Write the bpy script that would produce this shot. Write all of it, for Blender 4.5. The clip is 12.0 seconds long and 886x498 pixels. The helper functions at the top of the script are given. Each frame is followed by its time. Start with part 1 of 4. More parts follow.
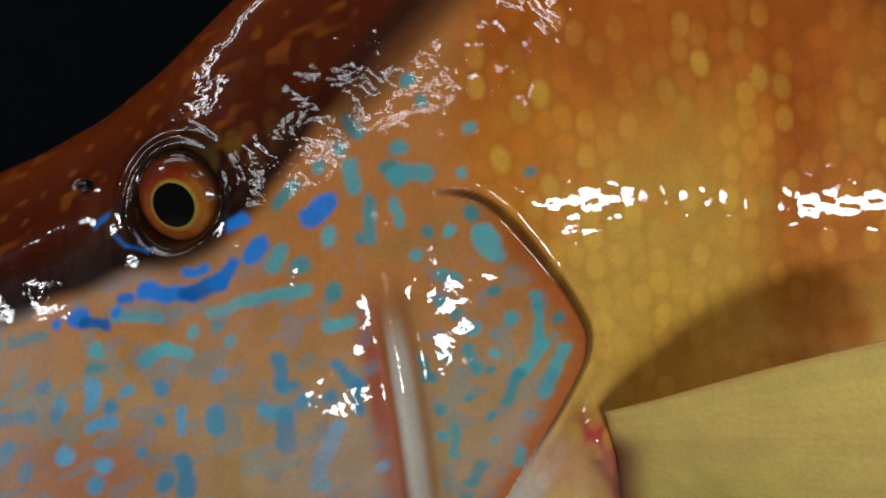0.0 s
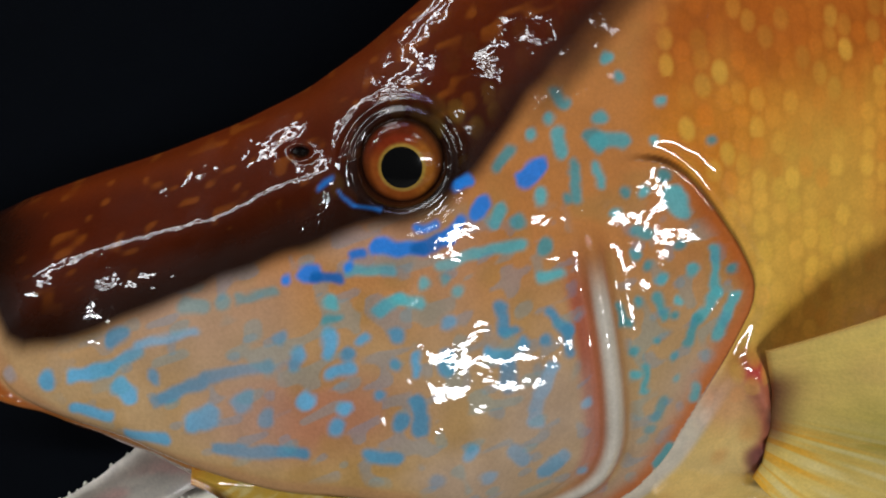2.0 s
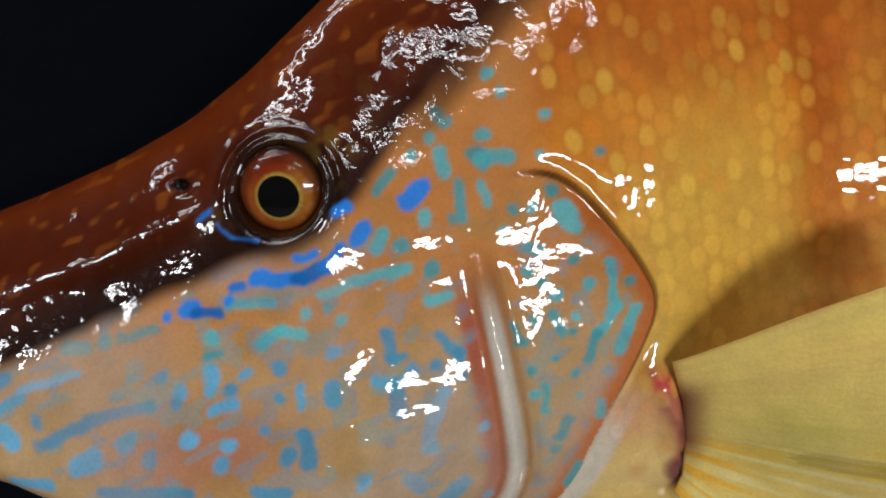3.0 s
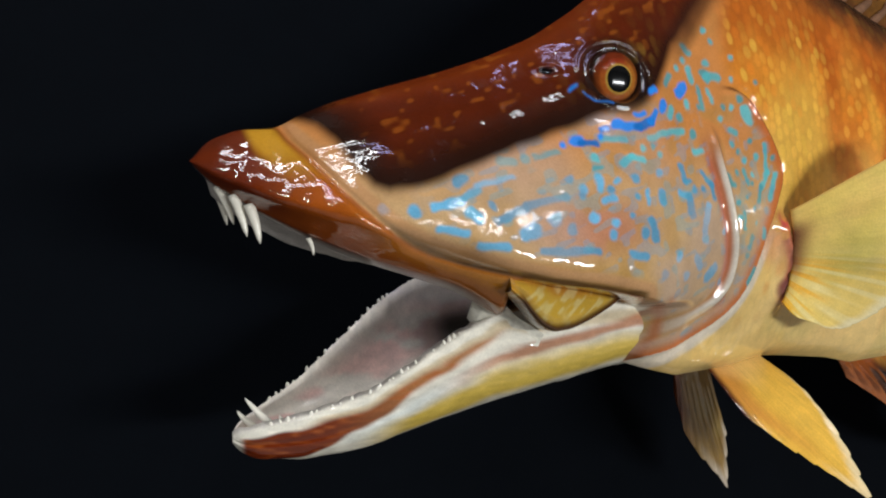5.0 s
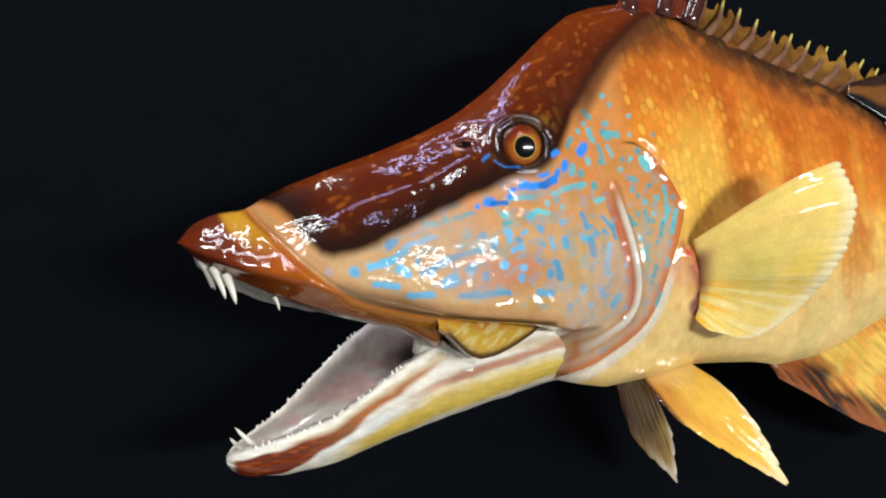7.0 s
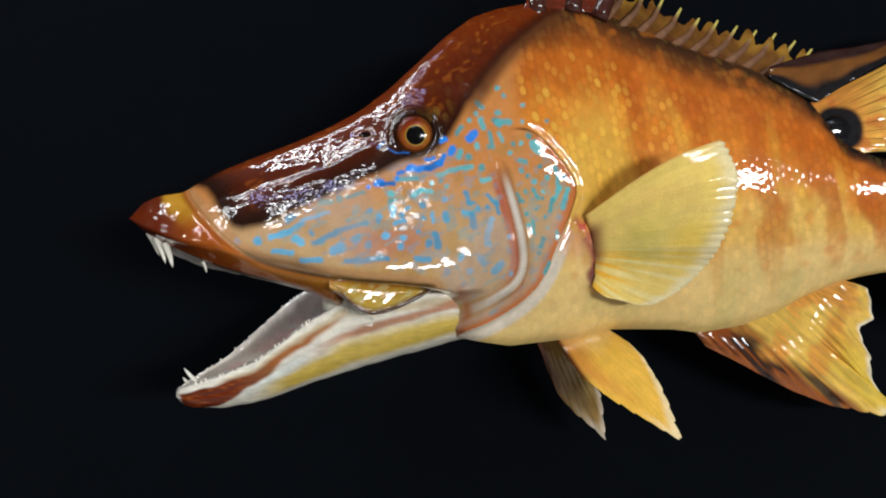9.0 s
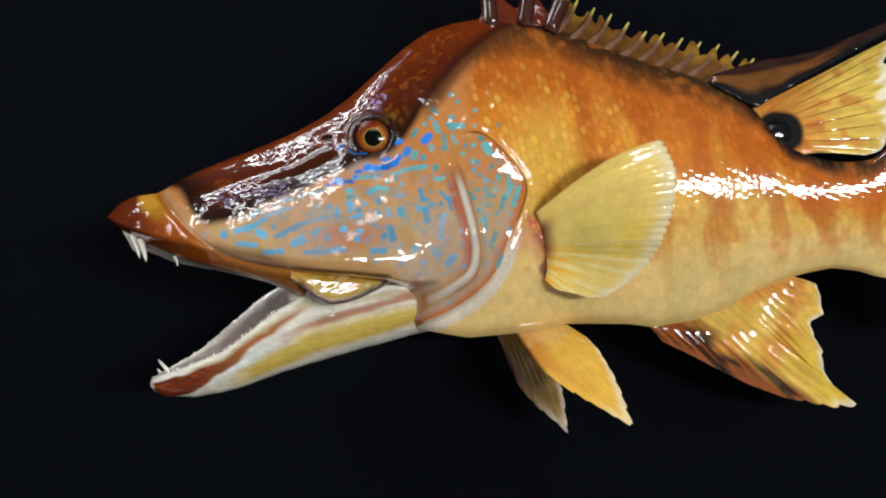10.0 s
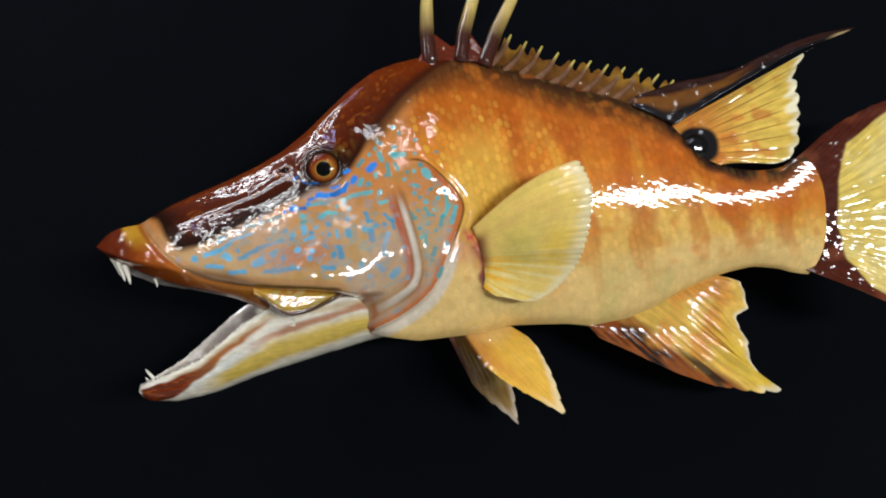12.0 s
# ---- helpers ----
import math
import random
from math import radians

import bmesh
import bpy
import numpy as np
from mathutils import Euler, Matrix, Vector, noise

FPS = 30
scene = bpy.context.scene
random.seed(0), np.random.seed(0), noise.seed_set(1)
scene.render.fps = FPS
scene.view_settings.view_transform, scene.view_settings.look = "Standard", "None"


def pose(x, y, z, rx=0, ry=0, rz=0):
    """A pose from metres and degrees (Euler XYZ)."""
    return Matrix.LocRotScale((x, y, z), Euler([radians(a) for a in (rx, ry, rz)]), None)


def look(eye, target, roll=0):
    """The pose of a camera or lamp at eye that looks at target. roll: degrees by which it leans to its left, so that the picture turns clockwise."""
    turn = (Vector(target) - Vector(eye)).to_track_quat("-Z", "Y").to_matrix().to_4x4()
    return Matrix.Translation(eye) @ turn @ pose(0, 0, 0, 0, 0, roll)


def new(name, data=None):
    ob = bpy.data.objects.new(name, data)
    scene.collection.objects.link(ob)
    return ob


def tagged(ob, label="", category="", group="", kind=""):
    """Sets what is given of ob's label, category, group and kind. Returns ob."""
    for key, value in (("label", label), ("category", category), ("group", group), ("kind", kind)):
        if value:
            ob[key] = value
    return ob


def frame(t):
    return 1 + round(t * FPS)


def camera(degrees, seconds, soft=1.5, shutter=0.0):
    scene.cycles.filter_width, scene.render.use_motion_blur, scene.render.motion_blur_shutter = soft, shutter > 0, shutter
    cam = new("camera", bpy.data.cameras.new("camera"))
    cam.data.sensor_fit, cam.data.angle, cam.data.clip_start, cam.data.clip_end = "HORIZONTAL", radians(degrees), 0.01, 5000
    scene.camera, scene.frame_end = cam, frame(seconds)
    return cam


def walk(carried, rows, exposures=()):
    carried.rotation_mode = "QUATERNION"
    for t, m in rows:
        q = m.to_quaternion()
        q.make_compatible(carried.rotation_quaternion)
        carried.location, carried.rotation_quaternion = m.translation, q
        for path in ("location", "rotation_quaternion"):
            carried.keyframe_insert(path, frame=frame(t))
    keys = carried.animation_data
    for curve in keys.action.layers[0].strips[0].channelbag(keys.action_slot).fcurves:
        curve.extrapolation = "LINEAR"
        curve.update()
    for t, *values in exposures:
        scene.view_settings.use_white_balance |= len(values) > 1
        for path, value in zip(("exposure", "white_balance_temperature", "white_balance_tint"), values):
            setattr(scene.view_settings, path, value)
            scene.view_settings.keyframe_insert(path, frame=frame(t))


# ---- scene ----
cam = camera(66.5, 12.0, soft=2.0)
PATH = [
    (0, (0.033, 0.015, 1.539), (-0.324, 1.937, 1.114), -1.0),
    (0.5, (-0.005, 0.002, 1.537), (-0.255, 1.943, 1.125), 0.2),
    (1, (-0.029, -0.007, 1.535), (-0.226, 1.94, 1.124), 0.6),
    (1.5, (-0.042, -0.016, 1.53), (-0.204, 1.94, 1.145), 0.6),
    (2, (-0.045, -0.018, 1.53), (-0.185, 1.935, 1.123), -0.2),
    (2.5, (-0.024, -0.015, 1.532), (-0.16, 1.946, 1.164), -1.7),
    (3, (-0.009, -0.01, 1.535), (-0.17, 1.942, 1.132), -3.2),
    (3.5, (-0.05, -0.025, 1.515), (-0.11, 1.941, 1.152), -4.0),
    (3.7, (-0.081, -0.033, 1.504), (-0.027, 1.944, 1.204), -3.4),
    (5.3, (-0.253, -0.109, 1.442), (0.348, 1.798, 1.388), -0.8),
    (5.5, (-0.254, -0.115, 1.445), (0.341, 1.794, 1.386), -0.9),
    (6, (-0.242, -0.136, 1.454), (0.323, 1.782, 1.393), -1.7),
    (6.5, (-0.23, -0.157, 1.458), (0.305, 1.77, 1.424), -3.4),
    (7, (-0.217, -0.175, 1.462), (0.293, 1.759, 1.449), -4.6),
    (8.8, (-0.118, -0.259, 1.45), (0.121, 1.727, 1.43), -5.0),
    (9, (-0.108, -0.263, 1.443), (0.11, 1.725, 1.417), -4.8),
    (9.5, (-0.093, -0.278, 1.426), (0.117, 1.71, 1.453), -4.9),
    (10, (-0.079, -0.296, 1.413), (0.129, 1.692, 1.485), -5.4),
    (10.5, (-0.066, -0.314, 1.411), (0.133, 1.674, 1.49), -5.8),
    (11, (-0.054, -0.332, 1.41), (0.137, 1.657, 1.496), -6.3),
    (11.5, (-0.042, -0.35, 1.41), (0.138, 1.64, 1.501), -6.9),
    (12, (-0.029, -0.368, 1.41), (0.136, 1.623, 1.506), -7.5),
]
EXPOSURES = [(0.0, -0.4), (1.5, -0.2), (2.5, 0.0), (3.0, 0.0), (3.7, 0.15), (5.3, 0.5), (6.3, 0.73), (7.2, 0.9), (8.8, 0.45), (12.0, 0.42)]
walk(cam, [(t, look(eye, target, roll)) for t, eye, target, roll in PATH], EXPOSURES)

# ---- world, lights, exposure ----
world = bpy.data.worlds.new("world")
scene.world = world
world.use_nodes = True
world.node_tree.nodes["Background"].inputs[0].default_value = (0.5, 0.6, 0.8, 1)
world.node_tree.nodes["Background"].inputs[1].default_value = 0.02


def area_lamp(name, m, sx, sy, watts, colour):
    data = bpy.data.lights.new(name, "AREA")
    data.shape, data.size, data.size_y, data.energy, data.color = "RECTANGLE", sx, sy, watts, colour
    ob = new(name, data)
    ob.matrix_world = m
    return ob


COOL, BLUISH = (0.975, 1.0, 1.02), (0.55, 0.55, 1.0)
# ceiling fittings with two tubes each: x, y of the middle, turn in degrees, tube length, watts a tube, colour
CEILING = 2.75
# the 7 W fitting at x -2.0 is added as fill from the left
FITTINGS = [(-0.85, -0.55, 8, 1.1, 3.4, COOL), (0.5, -1.4, -25, 0.5, 1.9, COOL), (-0.62, -0.02, 3, 0.5, 1.6, COOL), (0.1, -2.15, 3, 0.5, 1.8, COOL), (-2.0, -1.2, 3, 0.6, 7.0, COOL),
            (-0.2, -0.3, 3, 0.4, 0.5, BLUISH)]
for fx, fy, turn, size, watts, colour in FITTINGS:
    for side in (-0.09, 0.09):
        area_lamp("tube_light", pose(fx, fy, CEILING - 0.085, 0, 0, turn) @ pose(0, side, 0), size, 0.03, watts, colour)
# the window behind the camera
WINDOW = (0.95, 2.75, 1.42, 1.72)
area_lamp("window_light", pose((WINDOW[0] + WINDOW[1]) / 2, -2.97, (WINDOW[2] + WINDOW[3]) / 2, 90, 0, 0), WINDOW[1] - WINDOW[0] - 0.08, WINDOW[3] - WINDOW[2] - 0.08, 76, COOL)

# ---- materials ----
def node_material(name, rough=0.5, coat=0.0, coat_rough=0.03, metal=0.0, gloss=0.5):
    mat = bpy.data.materials.new(name)
    mat.use_nodes = True
    tree = mat.node_tree
    b = tree.nodes["Principled BSDF"]
    b.inputs["Roughness"].default_value, b.inputs["Metallic"].default_value = rough, metal
    b.inputs["Specular IOR Level"].default_value = gloss
    b.inputs["Coat Weight"].default_value, b.inputs["Coat Roughness"].default_value = coat, coat_rough
    return mat, tree, b


def add(tree, kind, **values):
    n = tree.nodes.new(kind)
    for key, value in values.items():
        n.inputs[key].default_value = value
    return n


def mixed(tree, fac, a, b, mode="MIX"):
    n = tree.nodes.new("ShaderNodeMix")
    n.data_type, n.blend_type = "RGBA", mode
    for socket, value in ((n.inputs[0], fac), (n.inputs[6], a), (n.inputs[7], b)):
        if isinstance(value, (float, int, tuple)):
            socket.default_value = value
        else:
            tree.links.new(value, socket)
    return n.outputs[2]


def bump(tree, height, strength, distance, normal=None):
    n = add(tree, "ShaderNodeBump", Strength=strength, Distance=distance)
    tree.links.new(height, n.inputs["Height"])
    if normal:
        tree.links.new(normal, n.inputs["Normal"])
    return n.outputs[0]


def plain(name, colour, rough=0.6, coat=0.0, grain=40.0, depth=0.002, spread=0.15, metal=0.0, gloss=0.5):
    """A plain paint or cloth, with grain and blotches at two scales."""
    mat, tree, b = node_material(name, rough, coat, metal=metal, gloss=gloss)
    place = tree.nodes.new("ShaderNodeTexCoord").outputs["Object"]
    fine, broad = add(tree, "ShaderNodeTexNoise", Scale=grain, Detail=4.0), add(tree, "ShaderNodeTexNoise", Scale=grain / 12, Detail=3.0)
    for n in (fine, broad):
        tree.links.new(place, n.inputs["Vector"])
    dark, light = (tuple(c * k for c in colour) + (1,) for k in (1 - spread, 1 + spread))
    first = mixed(tree, fine.outputs[0], dark, light)
    tree.links.new(mixed(tree, broad.outputs[0], first, light), b.inputs["Base Color"])
    tree.links.new(bump(tree, fine.outputs[0], 0.4, depth), b.inputs["Normal"])
    return mat


def lacquered(name, rough=0.35, ripple=1.0, scales=False, coat=1.0):
    """Airbrushed paint, from the mesh's own colours, under thick uneven lacquer."""
    mat, tree, b = node_material(name, rough, coat, 0.03, gloss=0.04)
    b.inputs["Coat IOR"].default_value = 1.52
    paint = tree.nodes.new("ShaderNodeVertexColor")
    paint.layer_name = "paint"
    colour = paint.outputs[0]
    place = tree.nodes.new("ShaderNodeTexCoord").outputs["Object"]
    speck = add(tree, "ShaderNodeTexNoise", Scale=900.0, Detail=3.0)
    cloud = add(tree, "ShaderNodeTexNoise", Scale=110.0, Detail=4.0)
    lump = add(tree, "ShaderNodeTexNoise", Scale=170.0, Detail=2.2, Distortion=0.4)
    for n in (speck, cloud, lump):
        tree.links.new(place, n.inputs["Vector"])
    colour = mixed(tree, 0.35, colour, mixed(tree, cloud.outputs[0], (0.45, 0.45, 0.45, 1), (1.5, 1.45, 1.4, 1)), "MULTIPLY")
    colour = mixed(tree, 0.3, colour, mixed(tree, speck.outputs[0], (0.5, 0.5, 0.5, 1), (1.5, 1.5, 1.5, 1)), "MULTIPLY")
    normal = bump(tree, speck.outputs[0], 0.25, 0.0006)
    swell = lump.outputs[0]
    if scales:
        amount = tree.nodes.new("ShaderNodeAttribute")
        amount.attribute_name = "scaly"
        calm = tree.nodes.new("ShaderNodeMapRange")
        calm.inputs["To Min"].default_value, calm.inputs["To Max"].default_value = 1.0, 0.22
        tree.links.new(amount.outputs["Fac"], calm.inputs["Value"])
        lower = tree.nodes.new("ShaderNodeMath")
        lower.operation = "MULTIPLY"
        tree.links.new(swell, lower.inputs[0])
        tree.links.new(calm.outputs[0], lower.inputs[1])
        swell = lower.outputs[0]
    coat_normal = bump(tree, swell, 0.24 * ripple, 0.0011)
    coat_normal = bump(tree, speck.outputs[0], 0.06 * min(ripple, 1.0), 0.0002, coat_normal)
    tree.links.new(colour, b.inputs["Base Color"])
    tree.links.new(normal, b.inputs["Normal"])
    tree.links.new(coat_normal, b.inputs["Coat Normal"])
    return mat


SKIN = lacquered("lacquered_fish_skin", scales=True)
FIN = lacquered("lacquered_fin", rough=0.4, ripple=0.8)
EYE_GLASS = lacquered("glass_eye", rough=0.15, ripple=0.0, coat=0.5)
TOOTH = plain("ivory_tooth", (0.72, 0.68, 0.58), rough=0.25, coat=0.6, grain=300, depth=0.0003)
PUPIL = plain("black_pupil", (0.004, 0.004, 0.004), rough=0.14, coat=0.25, grain=10, depth=0.0, gloss=0.12)
CLOTH = plain("black_backdrop_cloth", (0.0016, 0.0023, 0.0036), rough=0.95, grain=700, depth=0.0006, spread=0.3, gloss=0.05)
GREY = plain("grey_room_paint", (0.06, 0.06, 0.064), rough=0.8, grain=60)
DIM = plain("dark_ceiling_paint", (0.04, 0.04, 0.04), rough=0.9, grain=60)
METAL = plain("white_enamelled_metal", (0.6, 0.6, 0.6), rough=0.4, grain=60)
BOUNCE_FLOOR = plain("pale_bounce_floor", (0.42, 0.40, 0.37), rough=0.9, grain=200)


# ---- building helpers ----
def link_mesh(name, verts, faces, mat, parent=None, label="", paint=None, scaly=None, smooth=True):
    """One mesh object from vertices in metres, with its painted colours."""
    me = bpy.data.meshes.new(name)
    me.from_pydata([tuple(v) for v in np.asarray(verts).tolist()] if not isinstance(verts, list) else verts, [], faces)
    if paint is not None:
        layer = me.color_attributes.new("paint", "FLOAT_COLOR", "POINT")
        layer.data.foreach_set("color", np.concatenate([np.clip(paint, 0, 1), np.ones((len(paint), 1))], 1).astype(np.float32).ravel())
    if scaly is not None:
        layer = me.attributes.new("scaly", "FLOAT", "POINT")
        layer.data.foreach_set("value", scaly.astype(np.float32))
    me.materials.append(mat)
    if smooth:
        me.polygons.foreach_set("use_smooth", np.ones(len(me.polygons), dtype=bool))
    ob = new(name, me)
    if parent:
        ob.parent = parent
    if label:
        ob["label"] = label
    return ob


def part(name, bm, mat, parent=None, label="", smooth=False):
    me = bpy.data.meshes.new(name)
    bm.to_mesh(me)
    bm.free()
    me.materials.append(mat)
    if smooth:
        me.polygons.foreach_set("use_smooth", np.ones(len(me.polygons), dtype=bool))
    ob = new(name, me)
    if parent:
        ob.parent = parent
    if label:
        ob["label"] = label
    return ob


def box(bm, x0, x1, y0, y1, z0, z1, bevel=0.0):
    made = bmesh.ops.create_cube(bm, size=1, matrix=Matrix.Translation(((x0 + x1) / 2, (y0 + y1) / 2, (z0 + z1) / 2)) @ Matrix.Diagonal((x1 - x0, y1 - y0, z1 - z0, 1)))
    if bevel:
        edges = list({e for v in made["verts"] for e in v.link_edges})
        bmesh.ops.bevel(bm, geom=edges, offset=bevel, segments=2, affect="EDGES", profile=0.7)
    return bm


def sheet_faces(rows, cols, wrap=False):
    i, j = np.meshgrid(np.arange(rows - 1), np.arange(cols if wrap else cols - 1), indexing="ij")
    k = (j + 1) % cols
    return np.stack([i * cols + j, i * cols + k, (i + 1) * cols + k, (i + 1) * cols + j], -1).reshape(-1, 4).tolist()


def world_mm(x, y, z):
    return np.stack([np.asarray(x, float), np.asarray(y, float), np.asarray(z, float) + 1500.0], -1) / 1000.0


def value_noise(x, z, size, seed=0):
    """Soft random values, 0 to 1, with blobs of about that size in millimetres."""
    def corner(i, j):
        v = np.sin(i * 127.1 + j * 311.7 + seed * 74.7) * 43758.5453
        return v - np.floor(v)
    u, v = np.asarray(x) / size, np.asarray(z) / size
    i, j = np.floor(u), np.floor(v)
    a, b = u - i, v - j
    a, b = a * a * (3 - 2 * a), b * b * (3 - 2 * b)
    return (corner(i, j) * (1 - a) + corner(i + 1, j) * a) * (1 - b) + (corner(i, j + 1) * (1 - a) + corner(i + 1, j + 1) * a) * b


def ramp(v, lo, hi):
    u = np.clip((v - lo) / (hi - lo), 0, 1)
    return u * u * (3 - 2 * u)


def line_distance(x, z, pts, closed=False):
    """Distance to a line of points, and how far along it the nearest place lies."""
    best, along, run = np.full(np.shape(x), 1e9), np.zeros(np.shape(x)), 0.0
    pts = list(pts) + ([pts[0]] if closed else [])
    for (ax, az), (bx, bz) in zip(pts, pts[1:]):
        ex, ez = bx - ax, bz - az
        size = math.hypot(ex, ez) or 1e-6
        u = np.clip(((x - ax) * ex + (z - az) * ez) / size ** 2, 0, 1)
        d = np.hypot(x - ax - u * ex, z - az - u * ez)
        along = np.where(d < best, run + u * size, along)
        best = np.minimum(best, d)
        run += size
    return best, along


def region(x, z, pts):
    """Signed distance to a closed outline, above zero inside."""
    d, _ = line_distance(x, z, pts, True)
    inside = np.zeros(np.shape(x), bool)
    for (ax, az), (bx, bz) in zip(pts, list(pts[1:]) + [pts[0]]):
        if az != bz:
            inside ^= ((az > z) != (bz > z)) & (x < (bx - ax) * (z - az) / (bz - az) + ax)
    return np.where(inside, d, -d)


def over(base, colour, amount):
    amount = np.asarray(amount)[..., None]
    return base * (1 - amount) + np.asarray(colour, float) * amount


# ---- the room ----
def slab(name, label, mat, *dims):
    return tagged(part(name, box(bmesh.new(), *dims), mat), label, "structure", kind="structure")


# unseen floor, kept pale to bounce fill onto jaw and belly
slab("floor", "unseen pale floor that bounces light up at the fish", BOUNCE_FLOOR, -2.6, 4.2, -3.2, 0.6, -0.1, 0.0)
slab("ceiling", "dark painted ceiling with tube lights", DIM, -2.6, 4.2, -3.2, 0.6, CEILING, CEILING + 0.1)
slab("wall_west", "grey painted side wall of the room", GREY, -2.7, -2.6, -3.2, 0.6, 0.0, CEILING)
slab("wall_east", "grey painted side wall of the room", GREY, 4.2, 4.3, -3.2, 0.6, 0.0, CEILING)
slab("wall_north", "grey wall behind the black cloth backdrop", GREY, -2.6, 4.2, 0.42, 0.5, 0.0, CEILING)
# the wall behind the camera, round its window
w0, w1, h0, h1 = WINDOW
for dims in ((-2.6, w0, 0.0, CEILING), (w1, 4.2, 0.0, CEILING), (w0, w1, 0.0, h0), (w0, w1, h1, CEILING)):
    slab("wall_south", "grey wall with a wide window behind the camera", GREY, dims[0], dims[1], -3.1, -3.0, dims[2], dims[3])
frame_bm = bmesh.new()
for dims in ((w0, w0 + 0.04, h0, h1), (w1 - 0.04, w1, h0, h1), (w0 + 0.04, w1 - 0.04, h0, h0 + 0.03), (w0 + 0.04, w1 - 0.04, h1 - 0.03, h1)):
    box(frame_bm, dims[0], dims[1], -3.07, -3.02, dims[2], dims[3], 0.004)
tagged(part("window_1", frame_bm, METAL), "white painted window frame in the far wall", "window", kind="structure")

for fx, fy, turn, size, watts, colour in FITTINGS:
    fitting = tagged(new("ceiling_light"), "white enamelled twin tube ceiling light, switched on", "ceiling light", group="ceiling lights")
    fitting.matrix_world = pose(fx, fy, CEILING, 0, 0, turn)
    half = size / 2 + 0.06
    part("housing", box(bmesh.new(), -half, half, -0.13, 0.13, -0.05, 0.0, 0.006), METAL, fitting)
    for end in (0.03 - half, half - 0.03):
        part("end_cap", box(bmesh.new(), end - 0.015, end + 0.015, -0.12, 0.12, -0.1, -0.06, 0.004), METAL, fitting)

# the black cloth, one hanging sheet with slack folds
gx, gz = np.meshgrid(np.linspace(-1600, 1700, 166), np.linspace(-1480, 1150, 132), indexing="ij")
gy = 332 + 5 * (value_noise(gx + 0.25 * gz, gz, 260, 3) - 0.5) + 2.0 * (value_noise(gx, gz, 90, 5) - 0.5) + np.maximum(np.abs(gx) - 420, 0) * 0.012
cloth = np.concatenate([world_mm(gx, gy, gz).reshape(-1, 3), world_mm(gx, gy + 2, gz).reshape(-1, 3)])
cf = sheet_faces(166, 132)
n = 166 * 132
tagged(link_mesh("backdrop", cloth, cf + [[a + n for a in reversed(q)] for q in cf], CLOTH), "black cloth backdrop hanging flat behind the fish", "backdrop", kind="structure")

# ---- the fish's form, in millimetres from a point 1.5 m above the floor ----
def spline(pairs, smooth=3.0):
    """A smooth curve through (x, value) pairs, as a function of x."""
    px, pv = np.array(pairs, float).T
    grid = np.arange(px[0], px[-1] + 0.5, 0.5)
    val = np.interp(grid, px, pv)
    n = int(smooth * 4) | 1
    ker = np.hanning(n + 2)[1:-1]
    val = np.convolve(np.pad(val, n // 2, mode="reflect", reflect_type="odd"), ker / ker.sum(), "valid")
    return lambda x: np.interp(x, grid, val)


back_line = spline([(-260, -26), (-253, -17), (-241, -12), (-225, -11), (-215, -5), (-201, 1), (-177, 9), (-154, 16), (-129, 25), (-105, 36), (-84, 50),
                    (-63, 67), (-42, 85), (-21, 100), (0, 108), (26, 114), (52, 115), (84, 111), (104, 102), (155, 79), (206, 58), (246, 34), (272, -4),
                    (302, -21), (322, -26), (343, -26), (360, -21), (378, -19)], 6)
belly_line = spline([(-260, -26), (-251, -36), (-236, -46), (-218, -56), (-204, -63), (-187, -70), (-169, -76), (-152, -82), (-135, -92), (-118, -101),
                     (-92, -109), (-58, -124), (-12, -138), (46, -141), (74, -138), (129, -144), (151, -149), (186, -147), (215, -140), (244, -128),
                     (275, -119), (294, -116), (314, -114), (334, -118), (350, -123), (378, -128)], 6)
# depth of the back's and the belly's middle lines, and how far the flank bulges from them
back_depth = spline([(-262, 200), (-200, 200), (-60, 203), (-40, 209), (0, 224), (60, 241.5), (95, 248), (150, 248.5), (220, 243), (280, 237), (378, 223)], 25)
belly_depth = spline([(-262, 200), (-240, 196), (-200, 188), (-100, 181), (-60, 192), (-20, 218), (50, 246.5), (95, 255), (180, 258), (280, 257), (378, 246)], 20)
bulge = spline([(-262, 2), (-257, 7), (-250, 12), (-235, 18), (-200, 29), (-160, 33), (-110, 34), (-60, 34), (-10, 39), (50, 39), (120, 33), (200, 27), (270, 19), (330, 13), (378, 8)], 12)
head_section = spline([(-100, 0), (-98, 16), (-93, 28), (-82, 46), (-72, 68), (-64, 90), (-54, 100), (-42, 99), (-20, 92), (0, 83), (20, 71), (45, 52), (70, 34), (90, 18), (96, 11), (100, 0)], 9)


trunk_section = spline([(-100, 0), (-98, 19), (-93, 36), (-82, 57), (-66, 79), (-48, 93), (-30, 99), (-14, 100), (2, 98), (20, 93), (38, 84), (55, 72), (72, 55), (86, 36), (95, 20), (98, 12), (100, 0)], 8)
blend = spline([(-270, 0), (-262, 0), (-235, 1), (-25, 1), (35, 0), (420, 0)], 40)


def section(s, x):
    """How far the flank stands out, 0 to 1, s from -1 at the belly to 1 at the back; the head is fullest low on the cheek."""
    lifted = s - 0.14 * ramp(x, 90, 140) * ramp(x, 255, 180) * (1 - s * s)
    trunk = trunk_section(lifted * 100) / 100
    return trunk + (head_section(s * 100) / 100 - trunk) * blend(x)


def middle(s, x):
    return belly_depth(x) + (back_depth(x) - belly_depth(x)) * (s + 1) / 2


def flank(x, z):
    top, low = back_line(x), belly_line(x)
    s = np.clip((2 * z - top - low) / np.maximum(top - low, 0.1), -1, 1)
    return middle(s, x) - bulge(x) * section(s, x)

